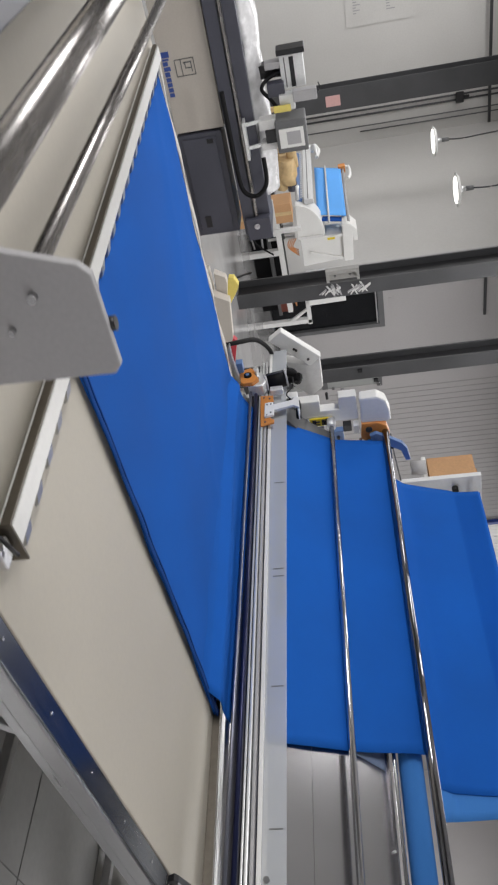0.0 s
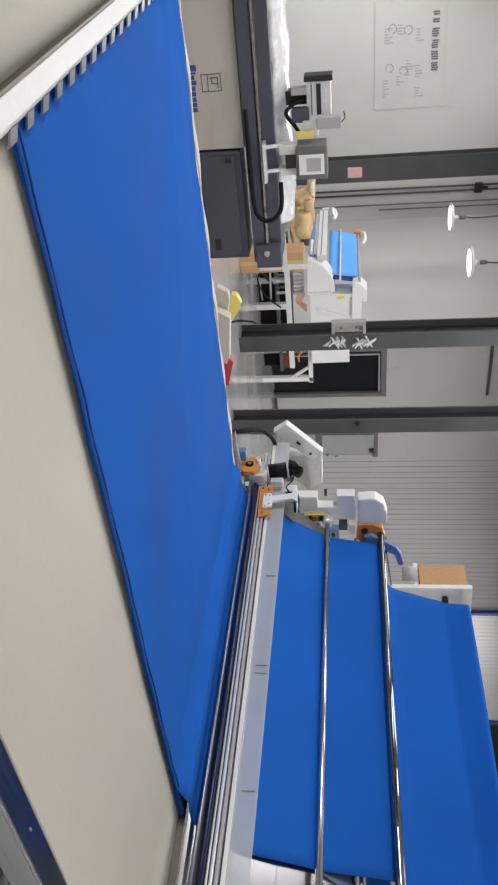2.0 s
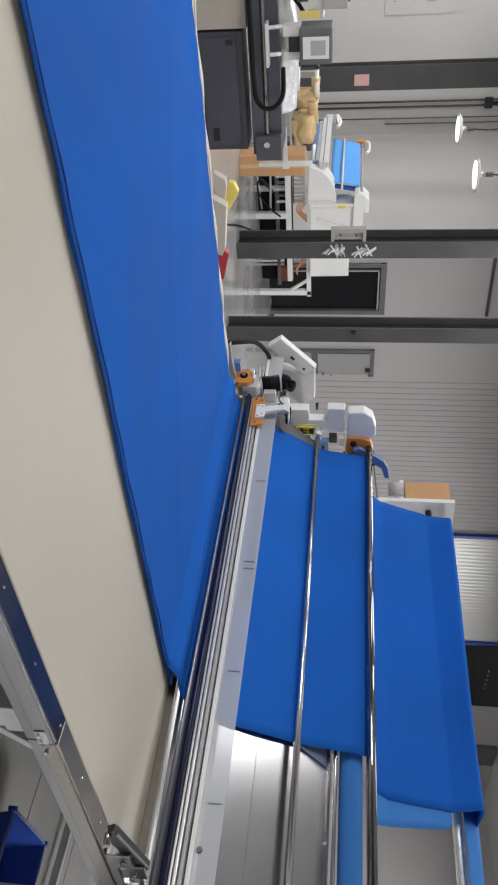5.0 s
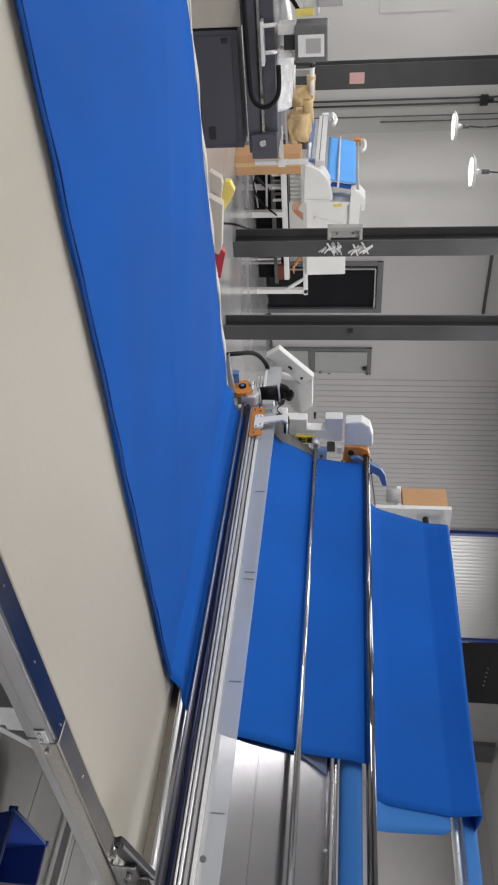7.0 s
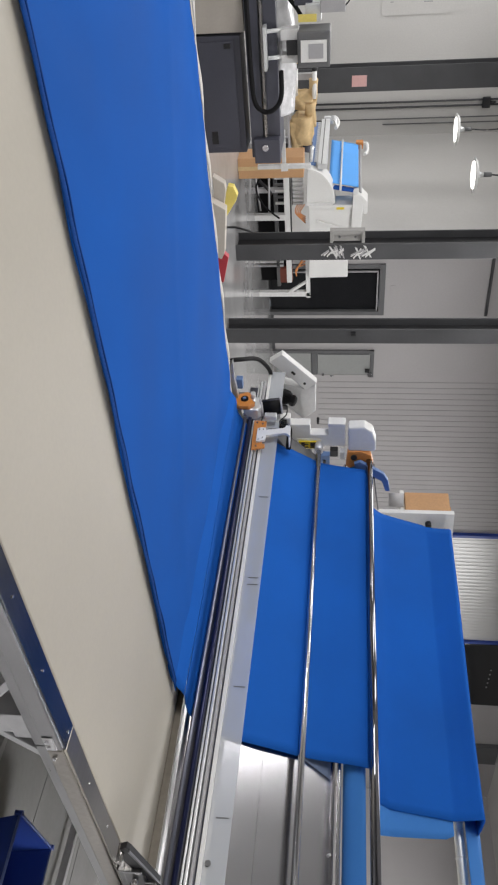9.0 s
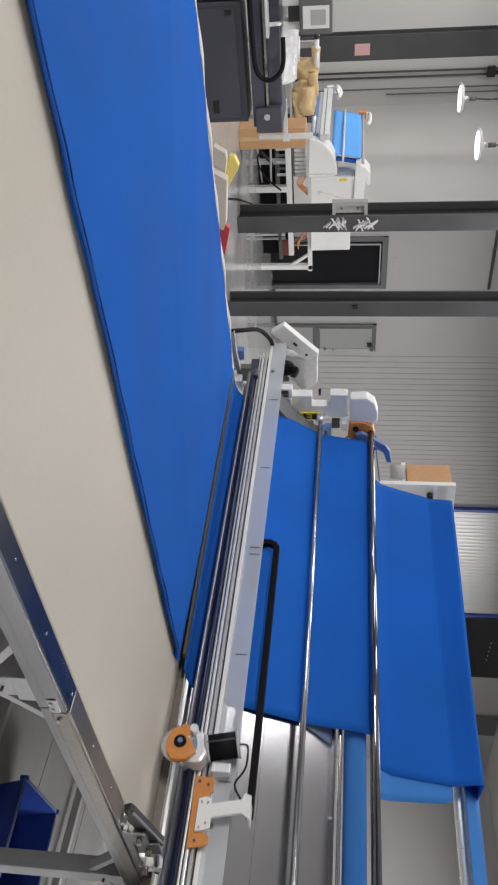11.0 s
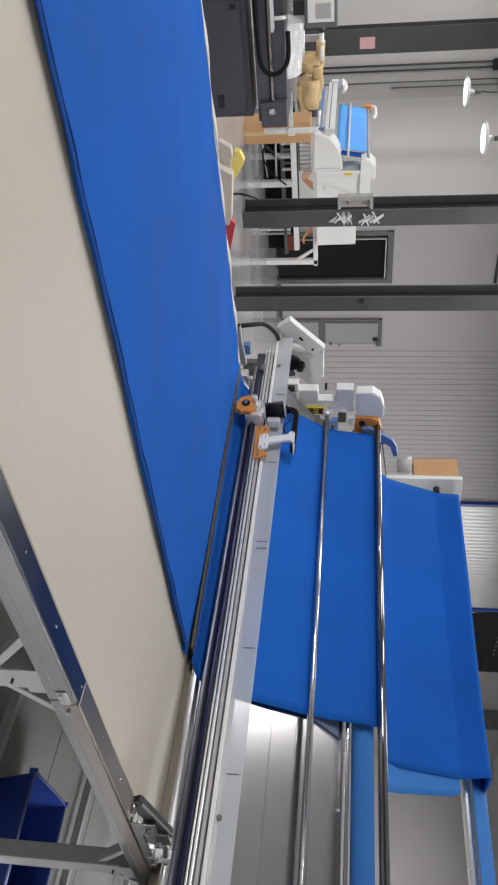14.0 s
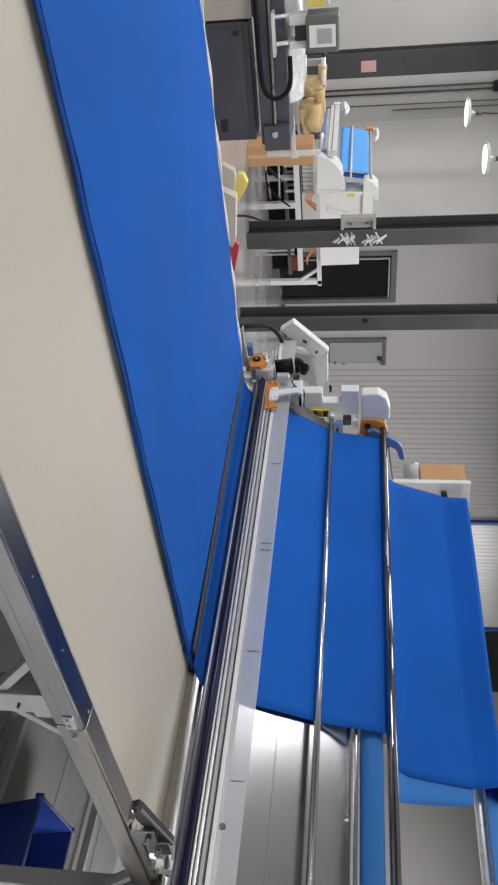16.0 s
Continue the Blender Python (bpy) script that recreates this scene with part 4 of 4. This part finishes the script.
# ---------------------------------------------------------------- grey cutting machine beyond the table
gm = thing("cutting_machine", "dark grey automatic cutting machine with a cream panel", "machine")
part("cabinet", bm_box(-1.10, -0.045, 6.8, 7.15, 0.02, T - 0.40, 0.008), DARKG, gm, "dark grey cabinet")
cdoor = part("cabinet_door", bm_box(-1.06, -0.09, 6.785, 6.80, 0.06, T - 0.46, 0.004), DARKG, gm)
part("door_pull", bm_box(-0.26, -0.14, 6.775, 6.785, 0.12, 0.18, 0.002), BLACK, cdoor)
part("hinge", bm_box(-1.04, -1.0, 6.77, 6.785, T - 0.55, T - 0.49, 0.003), BLACK, cdoor)
cpan = part("cream_panel", bm_box(-4.6, -1.12, 6.82, 7.2, 0.02, T - 0.36, 0.006), CREAMP, gm, "cream painted side panel")
for i, (bx, bw, bh) in enumerate(((-1.86, 0.05, 0.07), (-1.80, 0.015, 0.06), (-1.775, 0.035, 0.045), (-1.73, 0.035, 0.06), (-1.685, 0.04, 0.045), (-1.635, 0.035, 0.045), (-1.59, 0.035, 0.045), (-1.545, 0.035, 0.045), (-1.50, 0.035, 0.045))):
    part("brand_bar", bm_box(bx, bx + bw, 6.815, 6.82, 0.045, 0.045 + bh), INKBLUE, cpan, "blue brand bar")
for a in ((-1.78, -1.63, 0.15, 0.156), (-1.78, -1.63, 0.324, 0.33), (-1.78, -1.774, 0.15, 0.33), (-1.636, -1.63, 0.15, 0.33), (-1.78, -1.63, 0.205, 0.211), (-1.75, -1.74, 0.23, 0.30), (-1.75, -1.66, 0.295, 0.303), (-1.70, -1.692, 0.24, 0.30), (-1.75, -1.70, 0.24, 0.247)):
    part("logo_line", bm_box(a[0], a[1], 6.814, 6.82, a[2], a[3]), COLG, cpan)
part("upper_beam", bm_box(-4.6, -0.02, 6.72, 7.2, T - 0.34, T - 0.22, 0.008), DARKG, gm, "dark grey rail beam")
part("rail", bm_box(-4.6, -0.22, 6.70, 6.76, T - 0.205, T - 0.18, 0.004), DARKCHROME, gm)
part("upper_beam", bm_box(-4.6, -0.02, 6.76, 7.2, T - 0.18, T - 0.06, 0.008), DARKG, gm)
part("end_block", bm_box(-0.21, 0.02, 6.66, 6.80, T - 0.31, T - 0.06, 0.01), DARKG, gm)
part("end_bolt", bm_rod((-0.136, 6.64, T - 0.20), (-0.136, 6.66, T - 0.20), 0.03, seg=16), CHROME, gm)
part("film_cover", bm_sheet(lambda u, v: (-4.4 + 4.05 * u, 6.85 + 0.45 * v, T - 0.07 + 0.13 * math.sin(min(1, v * 3) * 1.57) + 0.012 * math.sin(u * 60 + v * 9) + 0.01 * math.sin(u * 23)), 90, 14, 0.004), FILM, gm, "crumpled plastic film cover")
part("hose", bm_path([(-0.84, 6.62, T - 0.02), (-0.60, 6.58, T - 0.03), (-0.50, 6.56, T - 0.14), (-0.56, 6.58, T - 0.26), (-0.8, 6.6, T - 0.29), (-1.5, 6.62, T - 0.30)], 0.022), RUBBER, gm, "black cable hose")
head = thing("gantry_cutter", "grey cutter unit with a white label on its gantry", "machine")
part("gantry_beam", bm_box(-1.66, -1.36, 6.85, 7.0, T + 0.24, T + 0.46, 0.008), ALU, head)
part("gantry_slot", bm_box(-1.63, -1.37, 6.84, 6.85, T + 0.33, T + 0.37), BLACK, head)
part("gantry_slot", bm_box(-1.63, -1.37, 6.842, 6.85, T + 0.28, T + 0.29), COLG, head)
part("unit_box", bm_box(-1.15, -0.85, 6.62, 6.9, T + 0.13, T + 0.42, 0.015), COLG, head)
flab = part("front_label", bm_box(-1.08, -0.90, 6.61, 6.62, T + 0.16, T + 0.39, 0.002), WHITE, head, "white label plate")
part("label_mark", bm_box(-1.05, -0.93, 6.606, 6.61, T + 0.23, T + 0.36), GREYP, flab, "grey printed square")
part("neck", bm_box(-1.07, -0.95, 6.66, 6.8, T + 0.03, T + 0.13, 0.006), BLACK, head)
part("neck_block", bm_box(-1.16, -1.07, 6.68, 6.82, T - 0.02, T + 0.14, 0.006), WHITE_ST, head)
part("neck_block", bm_box(-0.95, -0.88, 6.68, 6.82, T - 0.02, T + 0.14, 0.006), WHITE_ST, head)
part("slide", bm_box(-1.20, -0.84, 6.60, 6.74, T - 0.17, T - 0.145, 0.003), ALU, head)
for px in (-1.15, -0.93):
    part("post", bm_rod((px, 6.68, T - 0.15), (px, 6.72, T + 0.0), 0.018), ALU, head)
part("side_bracket", bm_box(-1.37, -1.272, 6.7, 6.8, T + 0.33, T + 0.55, 0.008), GREYP, head)
part("gold_strip", bm_box(-1.27, -1.21, 6.68, 6.7, T + 0.14, T + 0.30, 0.003), YELP, head)
part("stand", bm_box(-1.56, -1.44, 6.95, 7.1, T - 0.08, T + 0.25, 0.01), BLACK, head)
part("cable", bm_path([(-1.50, 6.9, T + 0.22), (-1.46, 6.85, T + 0.10), (-1.40, 6.8, T + 0.05), (-1.30, 6.8, T + 0.12), (-1.20, 6.8, T + 0.18)], 0.018), RUBBER, head)
part("cap", bm_box(-1.70, -1.65, 6.83, 7.02, T + 0.22, T + 0.48, 0.01), BLACK, head)
part("clamp_arm", bm_box(-1.60, -1.54, 6.86, 6.98, T + 0.10, T + 0.24, 0.006), GREYP, head)
part("drive_block", bm_box(-1.44, -1.32, 6.78, 6.9, T + 0.10, T + 0.26, 0.01), DARKG, head)
part("drive_block", bm_box(-1.34, -1.20, 6.74, 6.86, T + 0.20, T + 0.34, 0.008), ALU, head)
part("sensor_wire", bm_path([(-1.30, 6.72, T + 0.52), (-1.36, 6.70, T + 0.58), (-1.42, 6.70, T + 0.57)], 0.006, seg=6), BLACK, head)

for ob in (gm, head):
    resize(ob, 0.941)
for fx in (-4.4, -3.2, -1.9, -1.05, -0.4):
    part("levelling_foot", bm_rod((fx, 6.45, 0), (fx, 6.45, 0.14), 0.035, seg=12), BLACK, gm)
part("end_post", bm_box(0.14, 0.18, 6.92, 6.97, 0.53, 1.07, 0.004), WHITE_ST, gm, "white end post")
part("post_plate", bm_box(0.12, 0.20, 6.908, 6.918, 0.77, 0.84, 0.003), WHITE_ST, gm)
part("post_arm", bm_box(-0.2, 0.14, 6.93, 6.96, 0.78, 0.82, 0.003), WHITE_ST, gm)

# boards and a bar leaning behind the table
pile = thing("board_stack", "pale boards and a yellow board stacked on a trestle", "boards")
part("board", bm_prism([(-0.50, T - 0.46), (-0.44, T - 0.37), (-0.38, T - 0.365), (-0.16, T - 0.41), (-0.12, T - 0.48)], "y", 5.06, 5.14, 0.006), CREAMP, pile)
part("board", bm_prism([(-0.36, T - 0.50), (-0.27, T - 0.36), (0.10, T - 0.40), (0.16, T - 0.43), (0.12, T - 0.50)], "y", 4.95, 5.05, 0.006), CREAMP, pile)
part("yellow_board", bm_prism([(-0.385, T - 0.36), (-0.375, T - 0.315), (-0.30, T - 0.285), (-0.26, T - 0.30), (-0.11, T - 0.40), (-0.14, T - 0.44)], "y", 5.15, 5.22, 0.006), YELP, pile, "yellow board")
part("trestle", bm_box(-0.50, 0.10, 4.95, 5.22, 0.0, T - 0.505, 0.01), CREAMP, pile)
rbx = thing("red_board", "red painted board standing on end on the floor", "board")
part("panel", bm_prism([(0.08, 0.0), (0.10, T - 0.44), (0.17, T - 0.38), (0.40, T - 0.44), (0.42, 0.0)], "y", 5.0, 5.06, 0.004), REDP, rbx)

# ---------------------------------------------------------------- second white spreader further back
w2 = thing("white_spreader", "white cloth spreading machine with a blue cloth panel", "machine")
Y2 = 8.9
part("frame_beam", bm_box(0.88, 2.58, Y2 + 0.01, Y2 + 0.09, T - 0.235, T - 0.165, 0.006), WHITE_ST, w2)
part("frame_post", bm_box(1.57, 1.65, Y2, Y2 + 0.08, T - 0.67, T - 0.22, 0.006), WHITE_ST, w2)
part("frame_foot", bm_rod((1.61, Y2 + 0.04, 0), (1.61, Y2 + 0.04, T - 0.66), 0.015), BLACK, w2)
part("frame_post", bm_box(2.73, 2.80, Y2, Y2 + 0.08, T - 0.66, T + 0.09, 0.006), WHITE_ST, w2)
part("frame_foot", bm_rod((2.765, Y2 + 0.04, 0), (2.765, Y2 + 0.04, T - 0.65), 0.015), BLACK, w2)
part("frame_beam", bm_box(2.20, 2.82, Y2, Y2 + 0.08, T + 0.03, T + 0.09, 0.006), WHITE_ST, w2)
part("knee_brace", bm_prism([(2.76, T - 0.20), (2.60, T + 0.03), (2.56, T + 0.03), (2.73, T - 0.23)], "y", Y2 + 0.01, Y2 + 0.05), WHITE_ST, w2)
arc = [(1.40, T + 0.06)] + [(1.40 - 0.46 * math.cos(a), T + 0.08 + 0.35 * math.sin(a)) for a in [k * math.pi / 20 for k in range(11)]]
part("arc_cover", bm_prism(arc, "y", Y2 - 0.06, Y2 + 0.25, 0.01), WHITE, w2, "curved white side cover")
part("arc_rim", bm_box(1.38, 1.42, Y2 - 0.075, Y2 + 0.2, T + 0.06, T + 0.40, 0.008), WHITE_ST, w2)
part("side_body", bm_prism([(1.45, T + 0.09), (1.44, T + 0.66), (1.80, T + 0.66), (1.84, T + 0.09)], "y", Y2 - 0.04, Y2 + 0.3, 0.010), WHITE, w2)
part("side_rim", bm_box(1.42, 1.46, Y2 - 0.07, Y2 - 0.03, T + 0.09, T + 0.67, 0.008), WHITE, w2)
part("side_rib", bm_prism([(1.62, T + 0.20), (1.76, T + 0.63), (1.80, T + 0.63), (1.66, T + 0.20)], "y", Y2 - 0.07, Y2 - 0.04, 0.006), WHITE, w2)
part("yellow_tag", bm_box(1.445, 1.475, Y2 - 0.076, Y2 - 0.07, T + 0.45, T + 0.55), YELLOW, w2)
part("top_arm", bm_prism([(1.29, T + 0.66), (1.27, T + 0.72), (1.30, T + 0.78), (1.38, T + 0.85), (1.53, T + 0.85), (1.54, T + 0.80), (1.46, T + 0.79), (1.60, T + 0.78), (1.82, T + 0.77), (1.82, T + 0.64)], "y", Y2 - 0.08, Y2 + 0.2, 0.008), WHITE, w2, "white hooked top arm")
part("end_body", bm_prism([(2.10, T + 0.08), (2.10, T + 0.61), (2.46, T + 0.61), (2.47, T + 0.08)], "y", Y2 - 0.06, Y2 + 0.3, 0.012), WHITE, w2)
for i in range(5):
    part("wire", bm_path([(2.10 + i * 0.05, Y2 + 0.05, T + 0.02 + 0.01 * i), (2.25 + i * 0.03, Y2 + 0.02, T - 0.02 - 0.02 * i), (2.38 + i * 0.03, Y2 + 0.05, T - 0.10)], 0.009, seg=6, steps=4), COPPER, w2)
for i in range(4):
    part("wire", bm_path([(1.45, Y2 + 0.05, T + 0.03 - 0.03 * i), (1.55, Y2 + 0.02, T - 0.03 - 0.02 * i), (1.62 + i * 0.03, Y2 + 0.05, T + 0.04)], 0.008, seg=6, steps=4), COPPER, w2)
part("rack_side", bm_box(1.06, 1.52, Y2 + 0.2, Y2 + 0.26, T - 0.15, T - 0.12, 0.003), COLG, w2)
for i in range(8):
    part("rack_rung", bm_box(1.08 + i * 0.056, 1.11 + i * 0.056, Y2 + 0.14, Y2 + 0.2, T - 0.13, T + 0.01, 0.003), WHITE_ST, w2)
part("under_frame", bm_box(1.0, 2.8, Y2 + 0.3, Y2 + 0.36, T - 0.40, T - 0.35, 0.004), COLG, w2)
part("under_frame", bm_box(1.26, 1.32, Y2 + 0.12, Y2 + 0.18, 0.0, T - 0.22, 0.004), GREYP, w2)
part("under_frame", bm_prism([(1.05, T - 0.75), (1.30, T - 0.40), (1.34, T - 0.40), (1.09, T - 0.75)], "y", Y2 + 0.1, Y2 + 0.15), BLACK, w2)
part("under_box", bm_box(1.0, 2.75, Y2 + 0.38, Y2 + 1.1, 0.0, T - 0.22, 0.02), MOTOR, w2, "dark machinery under the frame")
for i in range(4):
    part("leaning_slat", bm_box(2.28 + i * 0.06, 2.31 + i * 0.06, Y2 + 0.3, Y2 + 0.34, 0.12, T - 0.30, 0.004), GREYP if i % 2 else WHITE_ST, w2)
for i in range(6):
    part("frame_rung", bm_box(1.02 + i * 0.085, 1.045 + i * 0.085, Y2 + 0.1, Y2 + 0.14, T - 0.36, T - 0.24, 0.003), WHITE_ST if i % 2 else COLG, w2)
part("cross_tube", bm_rod((0.95, Y2 + 0.06, T - 0.42), (1.56, Y2 + 0.06, T - 0.44), 0.014, seg=10), GREYP, w2)
part("cross_tube", bm_rod((1.1, Y2 + 0.1, T - 0.60), (1.55, Y2 + 0.1, T - 0.56), 0.012, seg=10), GREYP, w2)
part("supply_cable", bm_path([(0.95, Y2 - 0.05, T - 0.45), (1.15, Y2 - 0.08, T - 0.58), (1.4, Y2 - 0.06, T - 0.5), (1.6, Y2 - 0.04, T - 0.30)], 0.012, seg=8), RUBBER, w2)
part("red_block", bm_box(2.52, 2.74, Y2 + 0.3, Y2 + 0.4, T - 0.36, T - 0.18, 0.006), mat("rust_red", (0.20, 0.05, 0.03), 0.6, grain=0.1), w2)
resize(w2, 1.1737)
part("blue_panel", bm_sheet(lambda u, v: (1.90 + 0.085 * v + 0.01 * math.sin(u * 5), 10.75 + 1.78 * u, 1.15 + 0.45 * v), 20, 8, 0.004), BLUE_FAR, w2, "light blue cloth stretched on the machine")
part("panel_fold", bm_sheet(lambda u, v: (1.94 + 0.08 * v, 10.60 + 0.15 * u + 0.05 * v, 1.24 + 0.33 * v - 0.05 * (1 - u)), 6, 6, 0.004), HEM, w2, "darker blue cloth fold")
part("panel_bar", bm_rod((1.90, 10.45, 1.33), (1.90, 12.55, 1.335), 0.016, seg=12), WHITE_ST, w2)
part("panel_top", bm_rod((2.0, 10.6, 1.625), (1.99, 12.6, 1.635), 0.022, seg=12), GREYP, w2)
part("corner_cap", bm_box(1.93, 2.05, 12.5, 12.62, 1.56, 1.68, 0.01), ORANGE, w2)
part("corner_hook", bm_path([(1.97, 12.55, 1.68), (1.97, 12.52, 1.74), (1.97, 12.2, 1.745), (1.97, 12.05, 1.70)], 0.028), WHITE, w2)
part("rail_arm", bm_box(1.56, 1.64, 10.62, 12.6, 0.985, 1.125, 0.006), ALU, w2, "pale metal rail")
part("rail_slot", bm_box(1.552, 1.56, 10.64, 12.58, 1.04, 1.052), COLG, w2)
part("arm_end", bm_path([(1.58, 12.62, 1.10), (1.56, 12.66, 1.20), (1.60, 12.5, 1.26), (1.62, 12.3, 1.22)], 0.03), WHITE, w2)
part("arm_end", bm_box(1.54, 1.66, 12.6, 12.7, 1.02, 1.18, 0.02), ALU, w2)
part("tooth_rail", bm_box(1.58, 1.625, 10.70, 12.5, 0.87, 0.955, 0.004), HBLUE, w2, "blue toothed rail")
for i in range(22):
    part("tooth", bm_box(1.565, 1.58, 10.74 + i * 0.08, 10.77 + i * 0.08, 0.93, 0.975, 0.002), WHITE_ST, w2)
for i in range(9):
    part("guard_wire", bm_path([(1.52, 12.60 - 0.03 * i, 1.14), (1.50, 12.55 - 0.03 * i, 1.20), (1.56, 12.50 - 0.03 * i, 1.235)], 0.006, seg=6, steps=4), ALU, w2)
wrap = thing("paper_wrapped_rolls", "rolls wrapped in crumpled brown paper on a rack", "rolls")


def crumple(p, r, h, seed):
    bm = bm_rod((p[0], p[1], p[2]), (p[0] + h, p[1] + 0.05, p[2]), r, seg=14, r2=r * 0.8)
    bmesh.ops.subdivide_edges(bm, edges=bm.edges[:], cuts=2, use_grid_fill=True)
    for v in bm.verts:
        v.co += noise.noise_vector(v.co * 9 + Vector((seed, 0, 0))) * r * 0.35
    return bm


for rx, rz, rr, rh, seed in ((0.32, 0.95, 0.055, 0.34, 1), (0.52, 0.80, 0.15, 0.16, 2), (0.60, 0.90, 0.09, 0.34, 4), (0.80, 0.79, 0.16, 0.36, 3), (0.86, 0.70, 0.10, 0.40, 5)):
    part("wrapped_roll", crumple((rx, 10.42, rz), rr, rh, seed), PAPER, wrap)
for tx, tz in ((0.10, 0.71), (0.14, 0.965)):
    part("tube", bm_rod((tx + 0.06, 10.4, tz), (tx + 0.42, 10.4, tz - 0.01), 0.032, seg=16), WHITE, wrap)
    part("tube_cap", bm_rod((tx, 10.4, tz), (tx + 0.06, 10.4, tz), 0.042, seg=16), BLACK, wrap)
part("tube_cap", bm_rod((1.16, 10.40, 0.86), (1.28, 10.40, 0.85), 0.07, seg=16), DARKG, wrap)
part("tube_pin", bm_rod((1.2, 10.36, 0.92), (1.42, 10.36, 0.90), 0.03, seg=12), ALU, wrap)
part("wooden_end", bm_box(0.05, 0.10, 10.36, 10.44, 0.66, 0.98, 0.004), PAPER, wrap)
part("rack_post", bm_box(0.28, 0.36, 10.55, 10.63, 0, 0.94, 0.005), GREYP, wrap)
part("rack_post", bm_box(1.14, 1.22, 10.55, 10.63, 0, 0.90, 0.005), GREYP, wrap)
part("rack_shelf", bm_box(0.06, 1.30, 10.34, 10.62, 0.58, 0.61, 0.005), GREYP, wrap)
cb = thing("brown_carton", "large plain brown carton under the white machine", "box")
part("carton", bm_box(0.92, 1.19, 9.20, 9.55, 0.0, 0.86, 0.006), CARD, cb)
part("tape", bm_box(1.03, 1.08, 9.197, 9.20, 0.0, 0.86), PAPER, cb)

solid("floor_cable", bm_path([(0.95, 7.3, 0.012), (1.27, 7.92, 0.012), (1.62, 8.65, 0.012), (2.2, 9.75, 0.012), (2.5, 10.3, 0.012)], 0.012, seg=8), RUBBER, "black power cable lying loose on the floor", "cable")

# ---------------------------------------------------------------- what moves
SPREADER = [(0.0, -0.987), (0.5, -0.732), (1.0, -0.541), (1.5, -0.419), (2.0, -0.333), (2.5, -0.253), (3.0, -0.203), (3.5, -0.157), (4.0, -0.133), (4.5, -0.110), (7.0, 0.000), (15.5, 0.000), (16.0, -0.127)]


def travel(t):
    for (a, p), (b, q) in zip(SPREADER, SPREADER[1:]):
        if a <= t <= b:
            return p + (q - p) * (t - a) / (b - a)
    return SPREADER[-1][1]


# seconds, the cutter blade's place across the table
CUTTER = [(0.0, 2.43), (8.8, 2.43), (9.1, 2.30), (9.8, 1.55), (10.4, 0.83), (10.8, 0.41), (11.0, 0.295), (11.3, 0.175), (11.5, 0.105), (11.7, 0.065), (11.9, 0.085), (12.0, 0.15), (12.1, 0.22), (12.3, 0.43), (12.5, 0.62), (12.8, 0.877), (13.0, 1.07), (13.3, 1.36), (13.5, 1.55), (13.8, 1.83), (14.0, 2.05), (14.3, 2.30), (14.5, 2.37), (14.8, 2.43), (16.0, 2.43)]


def cut_at(t):
    for (a, p), (b, q) in zip(CUTTER, CUTTER[1:]):
        if a <= t <= b:
            return p + (q - p) * (t - a) / (b - a)
    return CUTTER[-1][1]


def motions():
    times = [t for t, _ in SPREADER]
    for ob in (machine, web):
        walk(ob, [(t, pose(s, 0, 0)) for t, s in SPREADER])
    for ob in (carton, ):
        walk(ob, [(t, pose(s, 0, 0)) for t, s in SPREADER])
    walk(cutter, [(t, pose(-0.235 + travel(t), y, T)) for t, y in sorted(CUTTER + [(u, 2.43) for u in times if 0 < u < 8 or u > 15])])
    walk(drag, [(t, pose(travel(t), 0, T)) for t in times])
    fine = [0.0, 8.8] + [8.85 + 0.05 * k for k in range(120)] + [16.0]
    for n, ob in enumerate(links):
        rows = []
        for t in fine:
            start = cut_at(t) - 0.14
            bend = 1.47 + 0.5 * (start - 0.49)
            over = start + n * LINK - bend
            if over <= 0:
                rows.append((t, pose(-0.178, bend + over, 0.318)))
            elif over < math.pi * BEND:
                a = over / BEND
                rows.append((t, pose(-0.178, bend + BEND * math.sin(a), 0.318 - BEND + BEND * math.cos(a), -math.degrees(a))))
            else:
                rows.append((t, pose(-0.178, bend - over + math.pi * BEND, 0.318 - 2 * BEND, -180)))
        walk(ob, rows)
    # the cut end sinks onto the table, the strip onto the nose
    def parted(t):
        return min(max((t - 8.75) / 1.45, 0.0), 1.0)

    def swing(pivot, deg):
        return pose(*pivot) @ pose(0, 0, 0, 0, deg, 0) @ pose(*[-c for c in pivot])

    sink = sorted(set(times + [8.7, 9.2, 9.7, 10.2]))
    walk(bulge, [(t, pose(travel(t), 0, 0) @ swing((-0.52, 1.5, T), 11.5 * parted(t))) for t in sink])
    walk(tail, [(t, pose(travel(t) + 0.042 * parted(t), 0, 0) @ swing((-0.18, 1.5, T + 0.10), -7.5 * parted(t))) for t in sink])
    walk(slot, [(t, pose(travel(t), 0, 0)) for t in times])


motions()
